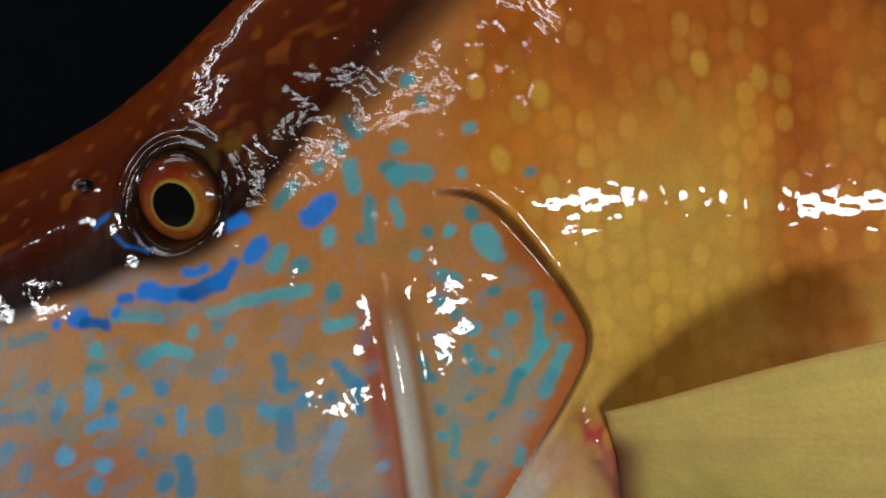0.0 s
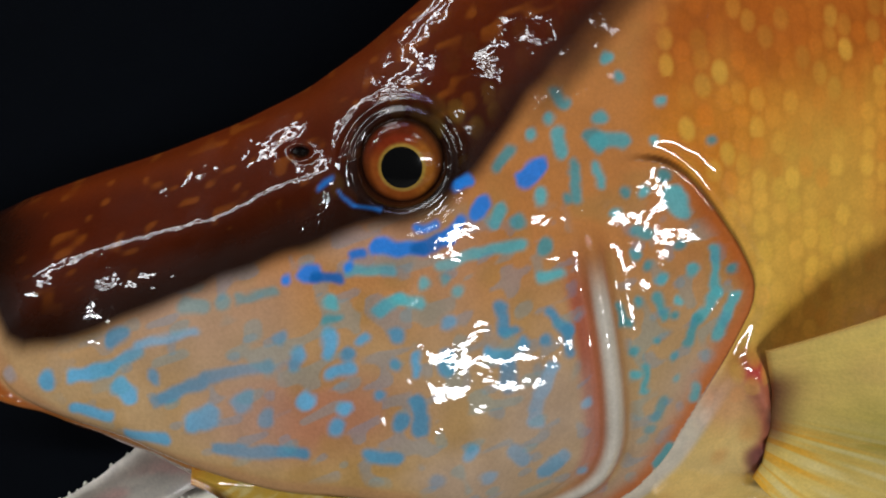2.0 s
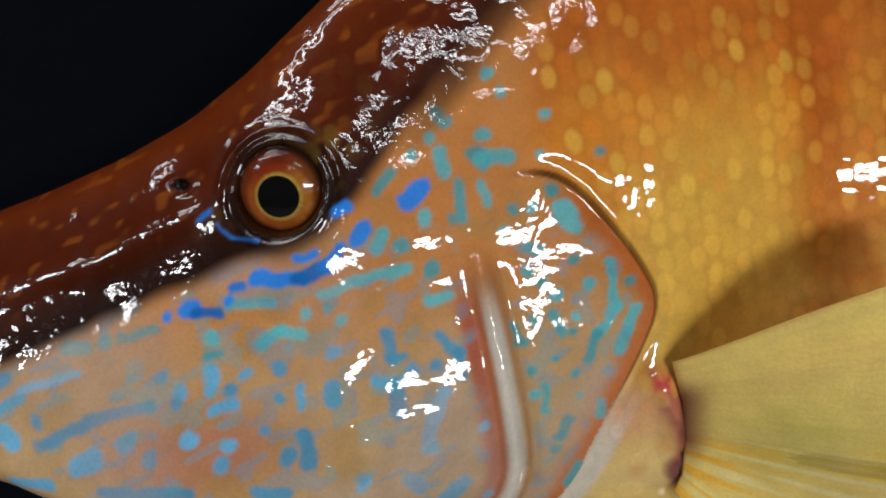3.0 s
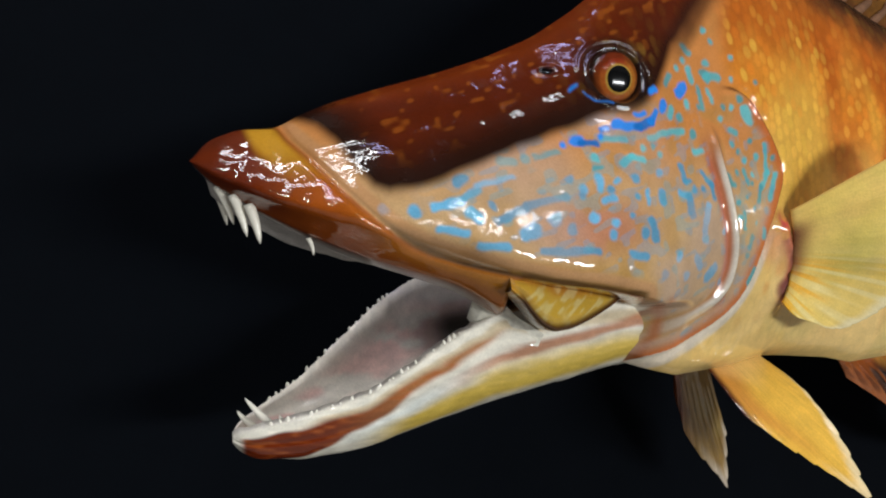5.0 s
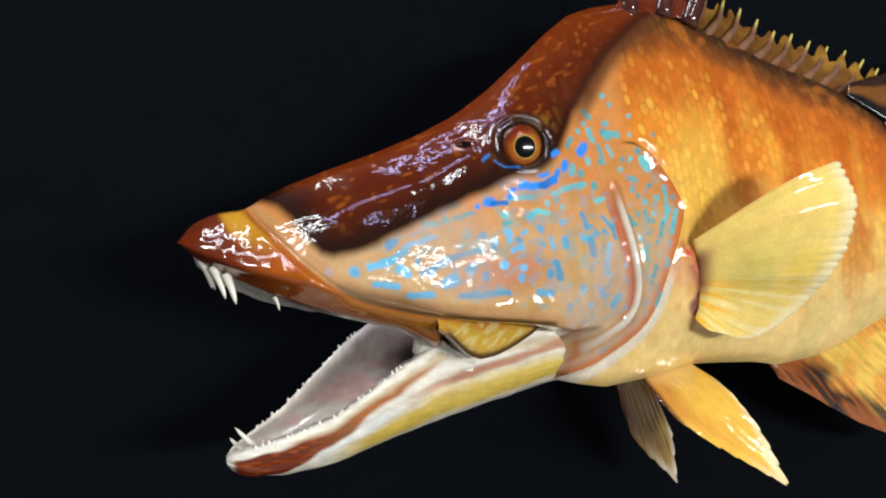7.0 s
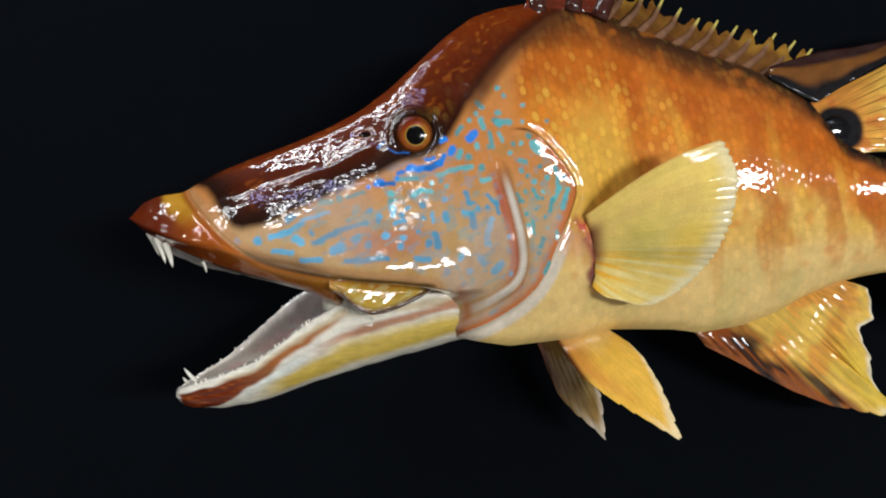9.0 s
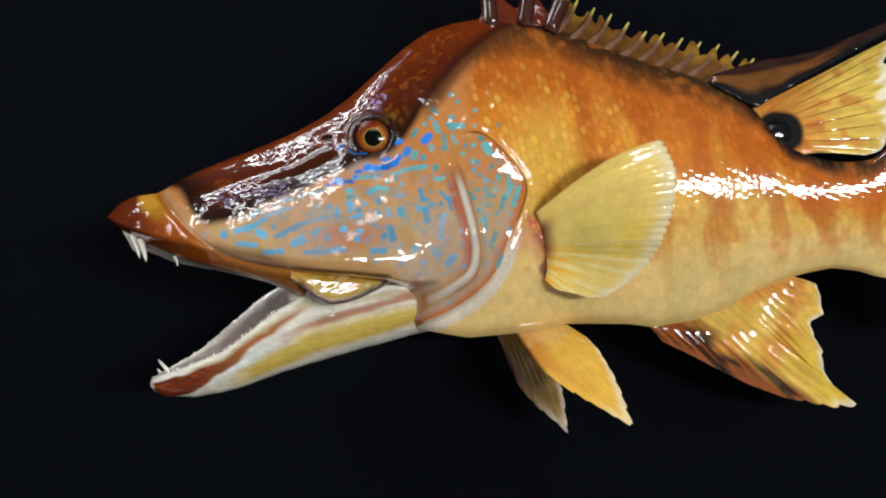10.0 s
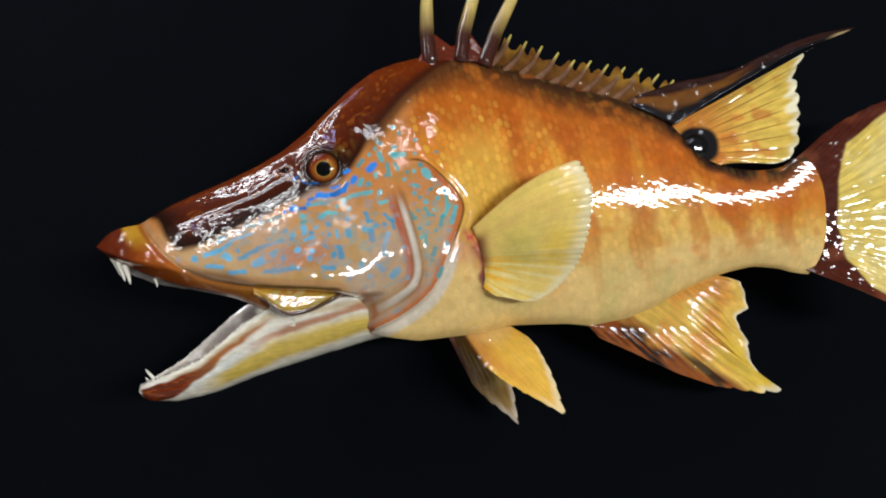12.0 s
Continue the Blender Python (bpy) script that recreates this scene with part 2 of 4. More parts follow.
# ---- the fish: outlines of its painted and moulded areas, x and z in millimetres ----
MASK = [(-222, -5), (-206, -14), (-198, -29), (-188, -41), (-172, -39), (-155, -33), (-138, -26), (-121, -19), (-104, -13), (-88, -7), (-75, -2), (-59, 3), (-50, 9),
        (-43, 18), (-35, 31), (-25, 42), (-8, 62), (11, 80), (34, 96), (60, 112), (100, 150), (-262, 150), (-240, 0)]
LIP = [(-232, 5), (-223, -14), (-211, -28), (-200, -41), (-185, -55), (-170, -64), (-155, -69), (-140, -73), (-125, -76), (-110, -79), (-95, -81), (-80, -84), (-66, -87), (-84, -98), (-104, -105), (-126, -112), (-140, -140), (-290, -140), (-290, 5)]
GILL_EDGE = [(-13, 13), (2, 16), (14, 12), (26, -2), (35, -14), (42, -28), (34, -46), (23, -65), (12, -88), (-1, -102), (-24, -115), (-46, -122)]
RIDGE = [(-16, 2), (-14, -13), (-11, -28), (-8, -45), (-6, -60), (-5, -77), (-10, -90), (-26, -99), (-42, -105), (-62, -112)]
EYE_AT = (-71.5, 14.5)
FIN_ROOT = [(40, -52), (47, -65), (52, -80), (52, -97)]
UNDER_COVER = [(37, -48), (27, -66), (15, -89), (2, -105), (-22, -118), (-46, -126)]



def rounded(pts, closed=False, times=2):
    """Cuts the corners of a line of points."""
    for _ in range(times):
        nxt = pts[1:] + [pts[0]] if closed else pts[1:]
        cut = [q for (ax, az), (bx, bz) in zip(pts, nxt) for q in ((0.75 * ax + 0.25 * bx, 0.75 * az + 0.25 * bz), (0.25 * ax + 0.75 * bx, 0.25 * az + 0.75 * bz))]
        pts = cut if closed else [pts[0]] + cut + [pts[-1]]
    return pts


GILL_EDGE, RIDGE, UNDER_COVER = rounded(GILL_EDGE), rounded(RIDGE), rounded(UNDER_COVER)
COVER = GILL_EDGE + [(-70, -135), (-110, -60), (-60, 0)]
HEAD = [(60, 112), (34, 95), (11, 78), (3, 50), (2, 30), (4, 18)] + GILL_EDGE[8:] + [(-80, -150), (-300, -150), (-300, 150), (60, 150)]
MASK, LIP = rounded(MASK, True, 1), rounded(LIP, True, 1)


def scale_cells(x, z):
    """The scales in staggered upright rows: height over each one, nearness to its edge, and two random values of its own."""
    def rand(i, j, k):
        v = np.sin(i * 157.31 + j * 269.53 + k * 83.17) * 29571.731
        return v - np.floor(v)
    wx = x + 1.6 * (value_noise(x, z, 13, 71) - 0.5)
    u, v = (wx + 0.12 * z) / 5.5, z / 8.0
    best, second = np.full(x.shape, 9.0), np.full(x.shape, 9.0)
    lift, tone, hue = np.zeros(x.shape), np.zeros(x.shape), np.zeros(x.shape)
    for di in (-1, 0, 1):
        i = np.floor(u) + di
        shift = 0.5 * (i % 2)
        for dj in (-1, 0, 1):
            j = np.floor(v - shift) + dj
            du, dv = u - i - 0.5 - 0.42 * (rand(i, j, 1) - 0.5), v - shift - j - 0.5 - 0.42 * (rand(i, j, 2) - 0.5)
            d = du * du + dv * dv
            near = d < best
            second = np.where(near, best, np.minimum(second, d))
            best = np.where(near, d, best)
            lift, tone, hue = np.where(near, du, lift), np.where(near, rand(i, j, 3), tone), np.where(near, rand(i, j, 4), hue)
    gap = np.sqrt(second) - np.sqrt(best)
    return np.clip(1 - 1.9 * best, 0, 1) * ramp(gap, 0.0, 0.3) + 0.5 * lift, ramp(best, 0.08, 0.34), tone, hue


def relief(x, z):
    """How far the moulded skin stands proud of the plain flank, in millimetres."""
    cover, (edge, run) = region(x, z, COVER), line_distance(x, z, GILL_EDGE)
    up = (3.4 * ramp(cover, -0.8, 1.0) * np.exp(-np.maximum(edge, 0) / 9) - 1.2 * np.exp(-((edge - 2.5) / 2.5) ** 2) * (cover < 0)) * ramp(run, 8, 32)
    ridge, along = line_distance(x, z, RIDGE)
    fade = ramp(along, 128, 84)
    up = up + 2.3 * fade * np.exp(-(ridge / 2.6) ** 2) * ramp(along, 4, 20) - 1.4 * fade * np.exp(-((ridge - 5.5) / 2.2) ** 2) * ramp(along, 8, 30)
    lip = region(x, z, LIP)
    up = up + 2.6 * ramp(lip, -1.5, 5) * ramp(x, -120, -150) - 1.6 * np.exp(-(lip / 1.6) ** 2)
    r = np.hypot(x - EYE_AT[0], z - EYE_AT[1])
    up = up - 7.0 * ramp(r, 13.0, 10.5) + 1.6 * np.exp(-((r - 14.5) / 1.7) ** 2) + 0.9 * np.exp(-((r - 18.2) / 1.5) ** 2) * ramp(z, 8, 18) + 2.0 * np.exp(-((r - 20) / 9) ** 2)
    nose = np.hypot((x + 104) / 1.9, z - 17)
    up = up - 2.2 * ramp(nose, 2.0, 0.8) + 0.6 * np.exp(-((nose - 2.6) / 0.8) ** 2)
    up = up + 0.9 * (value_noise(x, z, 17, 8) - 0.5) * (0.25 + 0.75 * ramp(x, 70, 10)) + 0.35 * (value_noise(x, z, 6, 9) - 0.5) * ramp(x, 60, 10)
    up = up + 3.0 * np.exp(-(((x + 184) / 13) ** 2 + ((z + 24) / 11) ** 2)) + 0.9 * (value_noise(x, z, 5.5, 12) - 0.5) * ramp(lip, 0, 4) * ramp(x, -120, -140)
    pad, down = line_distance(x, z, FIN_ROOT)
    up = up + (5.0 * np.exp(-(pad / 6.5) ** 2) + 2.2 * np.exp(-(pad / 3.5) ** 2) * (value_noise(x, z, 4, 14) - 0.3)) * ramp(down, -4, 8) * ramp(x, 60, 50)
    up = up + 5.2 * np.exp(-(((x + 16) / 38) ** 2 + ((z + 56) / 27) ** 2))
    brow = line_distance(x, z, [(-210, -22), (-182, -15), (-129, -3), (-104, 9)])[0]
    return up + 1.9 * np.exp(-(brow / 6) ** 2)


def ledge(x, z):
    """How far the body steps back under the cheek's lower border, to make room for jaw plate and jaw."""
    under = np.interp(x, [-150, -140, -125, -110, -95, -80, -66, -56], [-71, -73, -76, -79, -81, -84, -87, -90]) - z
    return 30 * ramp(under, 0.0, 5.0) * ramp(x, -134, -116) * ramp(x, -30, -76)


# ---- the painted pattern ----
BRIGHT_MARKS = [(-35, 9, -31, 13, 2.4), (-49, 0, -47, 3, 2), (-78, -9, -65, -10, 1.9), (-65, -10, -58, -7, 1.9), (-58, -7, -54, -2, 1.7), (-66, -4, -61, -3, 1), (-85,
    -12, -82, -11, 1.2), (-86, -15, -86, -15, 1.2), (-99, -17, -96, -17, 2.2), (-96, -18, -89, -18, 1.4), (-105, -19, -104, -19, 1), (-55, 8, -52, 9, 1.4), (-96, 7, -93,
    9, 0.7), (-90, 6, -85, 2, 0.25), (-85, 2, -77, 1, 0.2)]
TEAL_CHEEK = [(-86, -16, -73, -16, 1.2), (-59, -15, -50, -12, 1.5), (-50, -12, -36, -10, 1.4), (-29, -11, -29, -11, 2.2), (-37, -3, -37, -3, 1.9), (-42, 1, -44, -3, 1.5),
    (-30, -20, -24, -19, 1.4), (-77, -27, -71, -24, 1.4), (-71, -24, -65, -25, 1.4), (-64, -20, -64, -20, 1.5), (-58, -19, -58, -19, 1.5), (-54, -23, -54, -23, 1.4),
    (-91, -25, -91, -25, 1.9), (-92, -30, -89, -29, 1), (-124, -26, -124, -26, 2), (-119, -25, -108, -22, 1.2), (-135, -27, -130, -27, 1.9), (-30, 4, -30, 4, 2)]
TEAL_NAPE = [(-33, 22, -33, 22, 1.5), (-28, 27, -28, 27, 1.4), (-25, 23, -24, 17, 1.7), (-26, 35, -23, 31, 1.5), (-12, 27, -12, 27, 1.9), (-15, 22, -12, 19, 2), (-13, 20,
    -5, 20, 1.9), (-20, 13, -19, 3, 1.4), (-22, 3, -22, 3, 1.4), (-39, 18, -43, 13, 1.4), (-13, 13, -12, 7, 1.2), (5, 20, 5, 20, 1.4), (-10, 45, -10, 45, 1.5), (-6, 39,
    -6, 39, 1.4), (6, 32, 7, 32, 1.2), (23, 20, 23, 20, 1.2)]
CYAN_SNOUT = [(-156, -36, -153, -35, 1.9), (-167, -46, -156, -44, 1.7), (-156, -44, -148, -39, 1.4), (-148, -37, -131, -34, 1), (-175, -48, -175, -48, 2.2), (-187, -47,
    -187, -47, 1.5), (-202, -66, -197, -68, 1.5), (-165, -55, -154, -57, 1.5), (-152, -49, -149, -51, 2.2), (-142, -46, -142, -46, 1.7), (-140, -52, -127, -47, 1.5),
    (-127, -46, -108, -42, 1.4), (-116, -52, -114, -51, 2.2), (-108, -56, -108, -56, 2.2), (-129, -58, -125, -56, 2.6), (-148, -62, -138, -63, 1.7), (-122, -65, -97, -65,
    1.4), (-105, -35, -105, -35, 1.5)]
CYAN_CHEEK = [(-100, -39, -100, -39, 2), (-97, -51, -97, -51, 2.2), (-101, -42, -101, -42, 1.4), (-91, -34, -91, -38, 1.7), (-85, -39, -85, -39, 1.9), (-81, -35, -81,
    -35, 1.4), (-85, -43, -90, -44, 1.5), (-86, -54, -86, -54, 1.7), (-76, -50, -76, -50, 1.5), (-88, -59, -88, -59, 2), (-72, -34, -72, -34, 1.9), (-72, -42, -72, -42,
    1.4), (-66, -39, -66, -45, 1), (-57, -31, -57, -31, 2), (-42, -27, -41, -34, 1.5), (-41, -34, -37, -34, 1.2), (-35, -38, -35, -38, 1.5), (-28, -38, -28, -38, 1.7)]
CYAN_REAR = [(-27, -30, -22, -35, 1.5), (-22, -35, -21, -42, 1.4), (-45, -40, -40, -42, 1.5), (-40, -42, -39, -50, 2), (-26, -46, -30, -53, 1.9), (-30, -53, -31, -62, 2),
    (-65, -53, -64, -61, 2), (-70, -58, -70, -58, 2.2), (-15, -58, -15, -58, 1.5), (-27, -80, -22, -76, 2.4), (-45, -78, -45, -78, 2), (-50, -69, -50, -69, 2), (-37, -71,
    -34, -74, 2.2), (-79, -67, -71, -69, 1.5), (-58, -40, -57, -44, 1.9), (-60, -77, -60, -77, 1.9), (-15, -83, -15, -83, 1.4)]
TEAL_GILL = [(0, -7, 3, -8, 1.7), (-1, -14, 0, -14, 1.5), (11, 4, 14, -1, 2.7), (8, 10, 8, 10, 1.7), (2, 5, 2, 5, 1.4), (-4, 5, -4, 5, 1.4), (18, -20, 18, -20, 1.9), (25,
    -13, 27, -28, 1.4), (27, -28, 21, -36, 1.4), (21, -36, 18, -43, 1.4), (32, -20, 32, -20, 1.4), (33, -29, 28, -42, 1.5), (8, -22, 9, -22, 1.4), (7, -27, 10, -34, 1.2),
    (13, -34, 13, -34, 1.2), (-7, -2, -7, -2, 1.4), (14, -29, 14, -29, 1.4)]
TEAL_GILL_LOW = [(0, -44, 0, -44, 1.4), (4, -50, 4, -57, 1.2), (13, -47, 13, -47, 1.2), (11, -62, 8, -67, 1.5), (22, -58, 21, -62, 1.4), (14, -79, 11, -85, 1.7), (-2,
    -35, -2, -35, 1.2), (0, -52, 1, -52, 1.2), (7, -41, 7, -41, 1), (1, -29, 1, -29, 1.2), (4, -18, 4, -18, 1.2), (-5, -30, -4, -35, 1.2), (15, -55, 15, -55, 1.2), (6,
    -71, 7, -71, 1.4), (14, -12, 14, -12, 1.5)]
BLUE, TEAL, CYAN = (0.012, 0.20, 0.66), (0.095, 0.43, 0.46), (0.10, 0.40, 0.63)


def strokes(x, z, base, marks, colour, soft, strength, seed):
    """Short brush strokes (from, to, half width) laid over the base colours."""
    wx = x + 1.5 * (value_noise(x, z, 4, seed) - 0.5) + 0.8 * (value_noise(x, z, 1.8, seed + 3) - 0.5)
    wz = z + 1.5 * (value_noise(x, z, 4, seed + 1) - 0.5)
    for ax, az, bx, bz, wide in marks:
        near = (np.abs(x - (ax + bx) / 2) < 14 + abs(ax - bx) / 2) & (np.abs(z - (az + bz) / 2) < 14 + abs(az - bz) / 2)
        d, _ = line_distance(wx[near], wz[near], [(ax, az), (bx, bz)])
        tint = np.asarray(colour) * (0.9 + 0.25 * math.sin(ax * 3.7 + az * 1.3))
        base[near] = over(base[near], tint, strength * ramp(d, wide * 1.2 + soft + 0.35, wide * 1.2 - soft - 0.35))
    return base


def paint_body(x, z, s):
    """The airbrushed colours, linear, of the skin at x, z and height s on the flank."""
    n1, n2, n3 = value_noise(x, z, 28, 1), value_noise(x, z, 9, 2), value_noise(x * 2.2, z * 0.7, 12, 4)
    # trunk: pale belly, golden flank, brown back, soft upright bars
    h = s + 0.10 * (n1 - 0.5)
    col = np.zeros(x.shape + (3,)) + (0.79, 0.55, 0.20)
    col = over(col, (0.76, 0.46, 0.11), ramp(h, -0.68, -0.2))
    col = over(col, (0.68, 0.235, 0.024), ramp(h, -0.2, 0.25))
    col = over(col, (0.46, 0.115, 0.011), ramp(h, 0.25, 0.58))
    col = over(col, (0.17, 0.048, 0.010), ramp(h, 0.60, 0.80))
    col = over(col, (0.045, 0.019, 0.008), ramp(h, 0.76, 0.95))
    streaky = value_noise(x * 1.6 + 5 * n2, z * 0.35, 14, 6)
    bars = 0.5 + 0.5 * np.sin((x + 0.16 * z + 20 * (n1 - 0.5) + 8 * (streaky - 0.5)) * 2 * math.pi / 47 + 1.1)
    col = over(col, (0.45, 0.095, 0.009), 0.75 * ramp(bars, 0.35, 0.95) * ramp(x, 25, 80) * ramp(h, -0.62, -0.1) * ramp(h, 0.72, 0.45) * (0.65 + 0.5 * streaky))
    col = over(col, (0.60, 0.22, 0.03), 0.4 * ramp(bars, 0.5, 0.95) * ramp(x, 90, 140) * ramp(h, -0.95, -0.5) * ramp(h, -0.1, -0.5))
    col = over(col, (0.74, 0.40, 0.05), 0.55 * ramp(streaky, 0.55, 0.9) * ramp(bars, 0.6, 0.2) * ramp(h, -0.7, -0.1) * ramp(h, 0.7, 0.35))
    col = over(col, (0.62, 0.17, 0.02), 0.4 * ramp(n2, 0.55, 0.95) * ramp(h, -0.9, -0.5))
    col = over(col, (0.50, 0.44, 0.14), 0.4 * ramp(n1, 0.5, 0.85) * ramp(h, -0.3, -0.6))
    col = over(col, (0.80, 0.46, 0.07), 0.8 * ramp(np.hypot((x - 62) / 44, (z + 14) / 68), 1.0, 0.3))
    col = over(col, (0.56, 0.13, 0.012), 0.4 * ramp(n1, 0.3, 0.8) * ramp(x, 70, 130) * ramp(h, -0.2, 0.3) * ramp(h, 0.85, 0.6))
    saddle = line_distance(x, z, [(246, 36), (256, 18), (268, 0), (282, -12), (304, -21)])[0]
    col = over(col, (0.010, 0.007, 0.006), ramp(saddle + 4 * n2, 15, 5))
    # head: orange tan above, olive tan below, rosy in the middle of the cheek
    head = region(x, z, HEAD)
    cheek = np.zeros(x.shape + (3,)) + (0.54, 0.21, 0.055)
    cheek = over(cheek, (0.50, 0.32, 0.15), ramp(z + 10 * n1, 0, -50))
    cheek = over(cheek, (0.43, 0.15, 0.085), 0.75 * ramp(np.hypot((x + 95) / 42, (z + 55) / 18), 1.1, 0.2))
    cheek = over(cheek, (0.50, 0.28, 0.06), 0.7 * ramp(z, -62, -80) * ramp(x, -40, -90))
    cheek = over(cheek, (0.40, 0.22, 0.06), 0.5 * ramp(n2, 0.5, 0.9))
    soft_back = np.where(z > 14, 9.0, 0.8)
    col = over(col, cheek, ramp(head, -soft_back, soft_back))
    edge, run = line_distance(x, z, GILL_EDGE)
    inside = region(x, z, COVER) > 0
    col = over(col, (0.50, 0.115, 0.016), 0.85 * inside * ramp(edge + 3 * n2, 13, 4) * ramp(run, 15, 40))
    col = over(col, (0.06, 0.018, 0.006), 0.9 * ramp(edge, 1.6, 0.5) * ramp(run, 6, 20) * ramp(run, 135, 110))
    # the pale ridge before the gill cover and the rosy band in front of it
    ridge, along = line_distance(x, z, RIDGE)
    fade = ramp(along, 152, 100)
    col = over(col, (0.42, 0.085, 0.055), 0.8 * fade * ramp(along, 110, 80) * ramp(np.abs(ridge - 6), 6, 2) * ramp(along, 8, 30) * (x < np.interp(-z, [-10, 0, 77, 110], [-14, -12, -2, -10])))
    col = over(col, (0.35, 0.13, 0.045), 0.6 * fade * ramp(ridge, 7, 3) * ramp(along, 4, 20))
    col = over(col, (0.60, 0.54, 0.45), fade * ramp(ridge, 3.2 + 0.012 * along, 1.4) * ramp(along, 14, 34))
    # cream membrane below the gill cover, with blush at the fin's root
    under, urun = line_distance(x, z, UNDER_COVER)
    col = over(col, (0.70, 0.62, 0.50), 0.95 * ramp(under, 8, 4) * ramp(urun, 4, 30) * (head < 1.2))
    root, _ = line_distance(x, z, FIN_ROOT)
    col = over(col, (0.40, 0.055, 0.04), 0.85 * ramp(root + 5 * n2, 10, 4))
    col = over(col, (0.52, 0.025, 0.03), 0.9 * ramp(np.hypot(x - 42, z + 56) + 3 * n2, 7.5, 3))
    col = over(col, (0.05, 0.008, 0.006), 0.9 * ramp(np.hypot((x - 52) / 5, (z + 70) / 15) + 0.3 * n2, 1.1, 0.5))
    col = over(col, (0.15, 0.045, 0.05), 0.75 * ramp(np.hypot(x - 51, (z + 92) / 1.5) + 3 * n2, 8, 4))
    col = over(col, (0.62, 0.25, 0.16), 0.5 * ramp(np.hypot(x - 36, z + 66), 18, 4) * (1 - inside))
    # the jaw's bands run on over the cheek's lower edge
    q = (-90.5 + 0.41 * (x + 53) - z) / 1.08
    hinge = ramp(q, -1.2, 0.6) * ramp(x, -102, -92) * ramp(x + 0.3 * q + 3 * n2, -36, -58)
    band = np.zeros(x.shape + (3,)) + (0.66, 0.64, 0.50)
    band = over(band, (0.62, 0.42, 0.05), ramp(np.abs(q - 13), 7, 3))
    band = over(band, (0.24, 0.06, 0.02), 0.9 * ramp(np.abs(q - 6.0 - n2), 2.6, 1.0))
    band = over(band, (0.80, 0.76, 0.66), ramp(q, 5.0, 3.2))
    col = over(col, band, hinge)
    node = line_distance(x, z, [(-52, -90), (-46, -98), (-45, -110), (-50, -120)])[0]
    col = over(col, (0.46, 0.13, 0.03), 0.8 * ramp(node + 3 * n2, 7, 2))
    lip_off = -region(x, z, LIP)
    # blue brush marks
    low_cheek = head > -12
    for marks, colour, soft, strength, seed in ((TEAL_CHEEK, TEAL, 0.6, 0.92, 11), (TEAL_NAPE, TEAL, 0.7, 0.9, 13), (CYAN_SNOUT, CYAN, 0.6, 0.92, 15), (CYAN_CHEEK, CYAN, 0.7, 0.9, 17),
                                                (CYAN_REAR, CYAN, 0.6, 0.92, 19), (TEAL_GILL, TEAL, 0.6, 0.92, 21), (TEAL_GILL_LOW, TEAL, 0.6, 0.92, 23)):
        col = strokes(x, z, col, marks, colour, soft, strength, seed)
    fx, fz = 0.94 * x + 0.34 * z + 4 * (n2 - 0.5), 0.94 * z - 0.34 * x + 5 * (n1 - 0.5)
    where = ramp(head, 2, 8) * ramp(z, 8, -12) * ramp(ridge, 4, 8) * ramp(x, -185, -140) * (1 - hinge)
    col = over(col, (0.47, 0.35, 0.28), 0.55 * where * ramp(n1, 0.3, 0.8) * ramp(lip_off, 4, 12))
    for size, seed, tint in ((3.6, 31, (0.07, 0.30, 0.46)), (4.6, 36, (0.09, 0.36, 0.42))):
        fleck = ramp(value_noise(fx / 1.5, fz * 1.1, size, seed), 0.69, 0.78)
        col = over(col, tint, 0.30 * fleck * where * ramp(lip_off, 4, 12))
    # dark mask over snout and forehead, nearly black along its lower border
    mask = region(x, z, MASK) + 1.5 * (n2 - 0.5)
    dark = np.zeros(x.shape + (3,)) + (0.085, 0.0115, 0.0018)
    dark = over(dark, (0.155, 0.024, 0.0025), 0.8 * ramp(s, 0.72, 0.95))
    spots = ramp(value_noise(x * 0.8 + 3 * n2, z * 1.2 - 0.4 * x, 3.6, 33), 0.66, 0.9)
    dark = over(dark, (0.32, 0.085, 0.009), 0.5 * spots * ramp(mask, 6, 16))
    dark = over(dark, (0.014, 0.004, 0.0015), 0.97 * ramp(mask, 27, 3) * ramp(x, -30, -60) + 0.75 * ramp(mask, 12, 2) * ramp(x, -60, -30))
    col = over(col, dark, ramp(mask, -3.0, 3.5))
    col = over(col, (0.05, 0.013, 0.005), 0.8 * ramp(np.abs(mask + 1), 10, 1) * ramp(x, -40, -20))
    # the nostril pit's darkness, painted over its shallow hollow
    nose = np.hypot((x + 104) / 1.9, z - 17)
    col = over(col, (0.004, 0.003, 0.003), ramp(nose, 2.4, 1.2))
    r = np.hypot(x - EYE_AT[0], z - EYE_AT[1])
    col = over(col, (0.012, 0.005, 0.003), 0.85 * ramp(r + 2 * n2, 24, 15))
    col = strokes(x, z, col, BRIGHT_MARKS, BLUE, 0.5, 0.95, 25)
    # lips: red brown in front, amber behind, with a yellow band across the snout
    lip = region(x, z, LIP)
    lipcol = np.zeros(x.shape + (3,)) + (0.12, 0.017, 0.003)
    lipcol = over(lipcol, (0.34, 0.075, 0.007), ramp(x, -238, -205))
    lipcol = over(lipcol, (0.50, 0.20, 0.018), ramp(x + 0.6 * (z + 60), -200, -160))
    lipcol = over(lipcol, (0.16, 0.035, 0.006), 0.8 * ramp(s, -0.72, -0.92))
    lipcol = over(lipcol, (0.10, 0.018, 0.006), 0.7 * ramp(s, 0.2, 0.8) * ramp(x, -235, -250))
    lipcol = over(lipcol, (0.52, 0.26, 0.02), 0.9 * ramp(np.abs(lip - 7 - 3 * (n2 - 0.5)), 9, 3) * ramp(z, -40, -20))
    lipcol = over(lipcol, (0.30, 0.07, 0.02), 0.6 * ramp(lip, 4, 0))
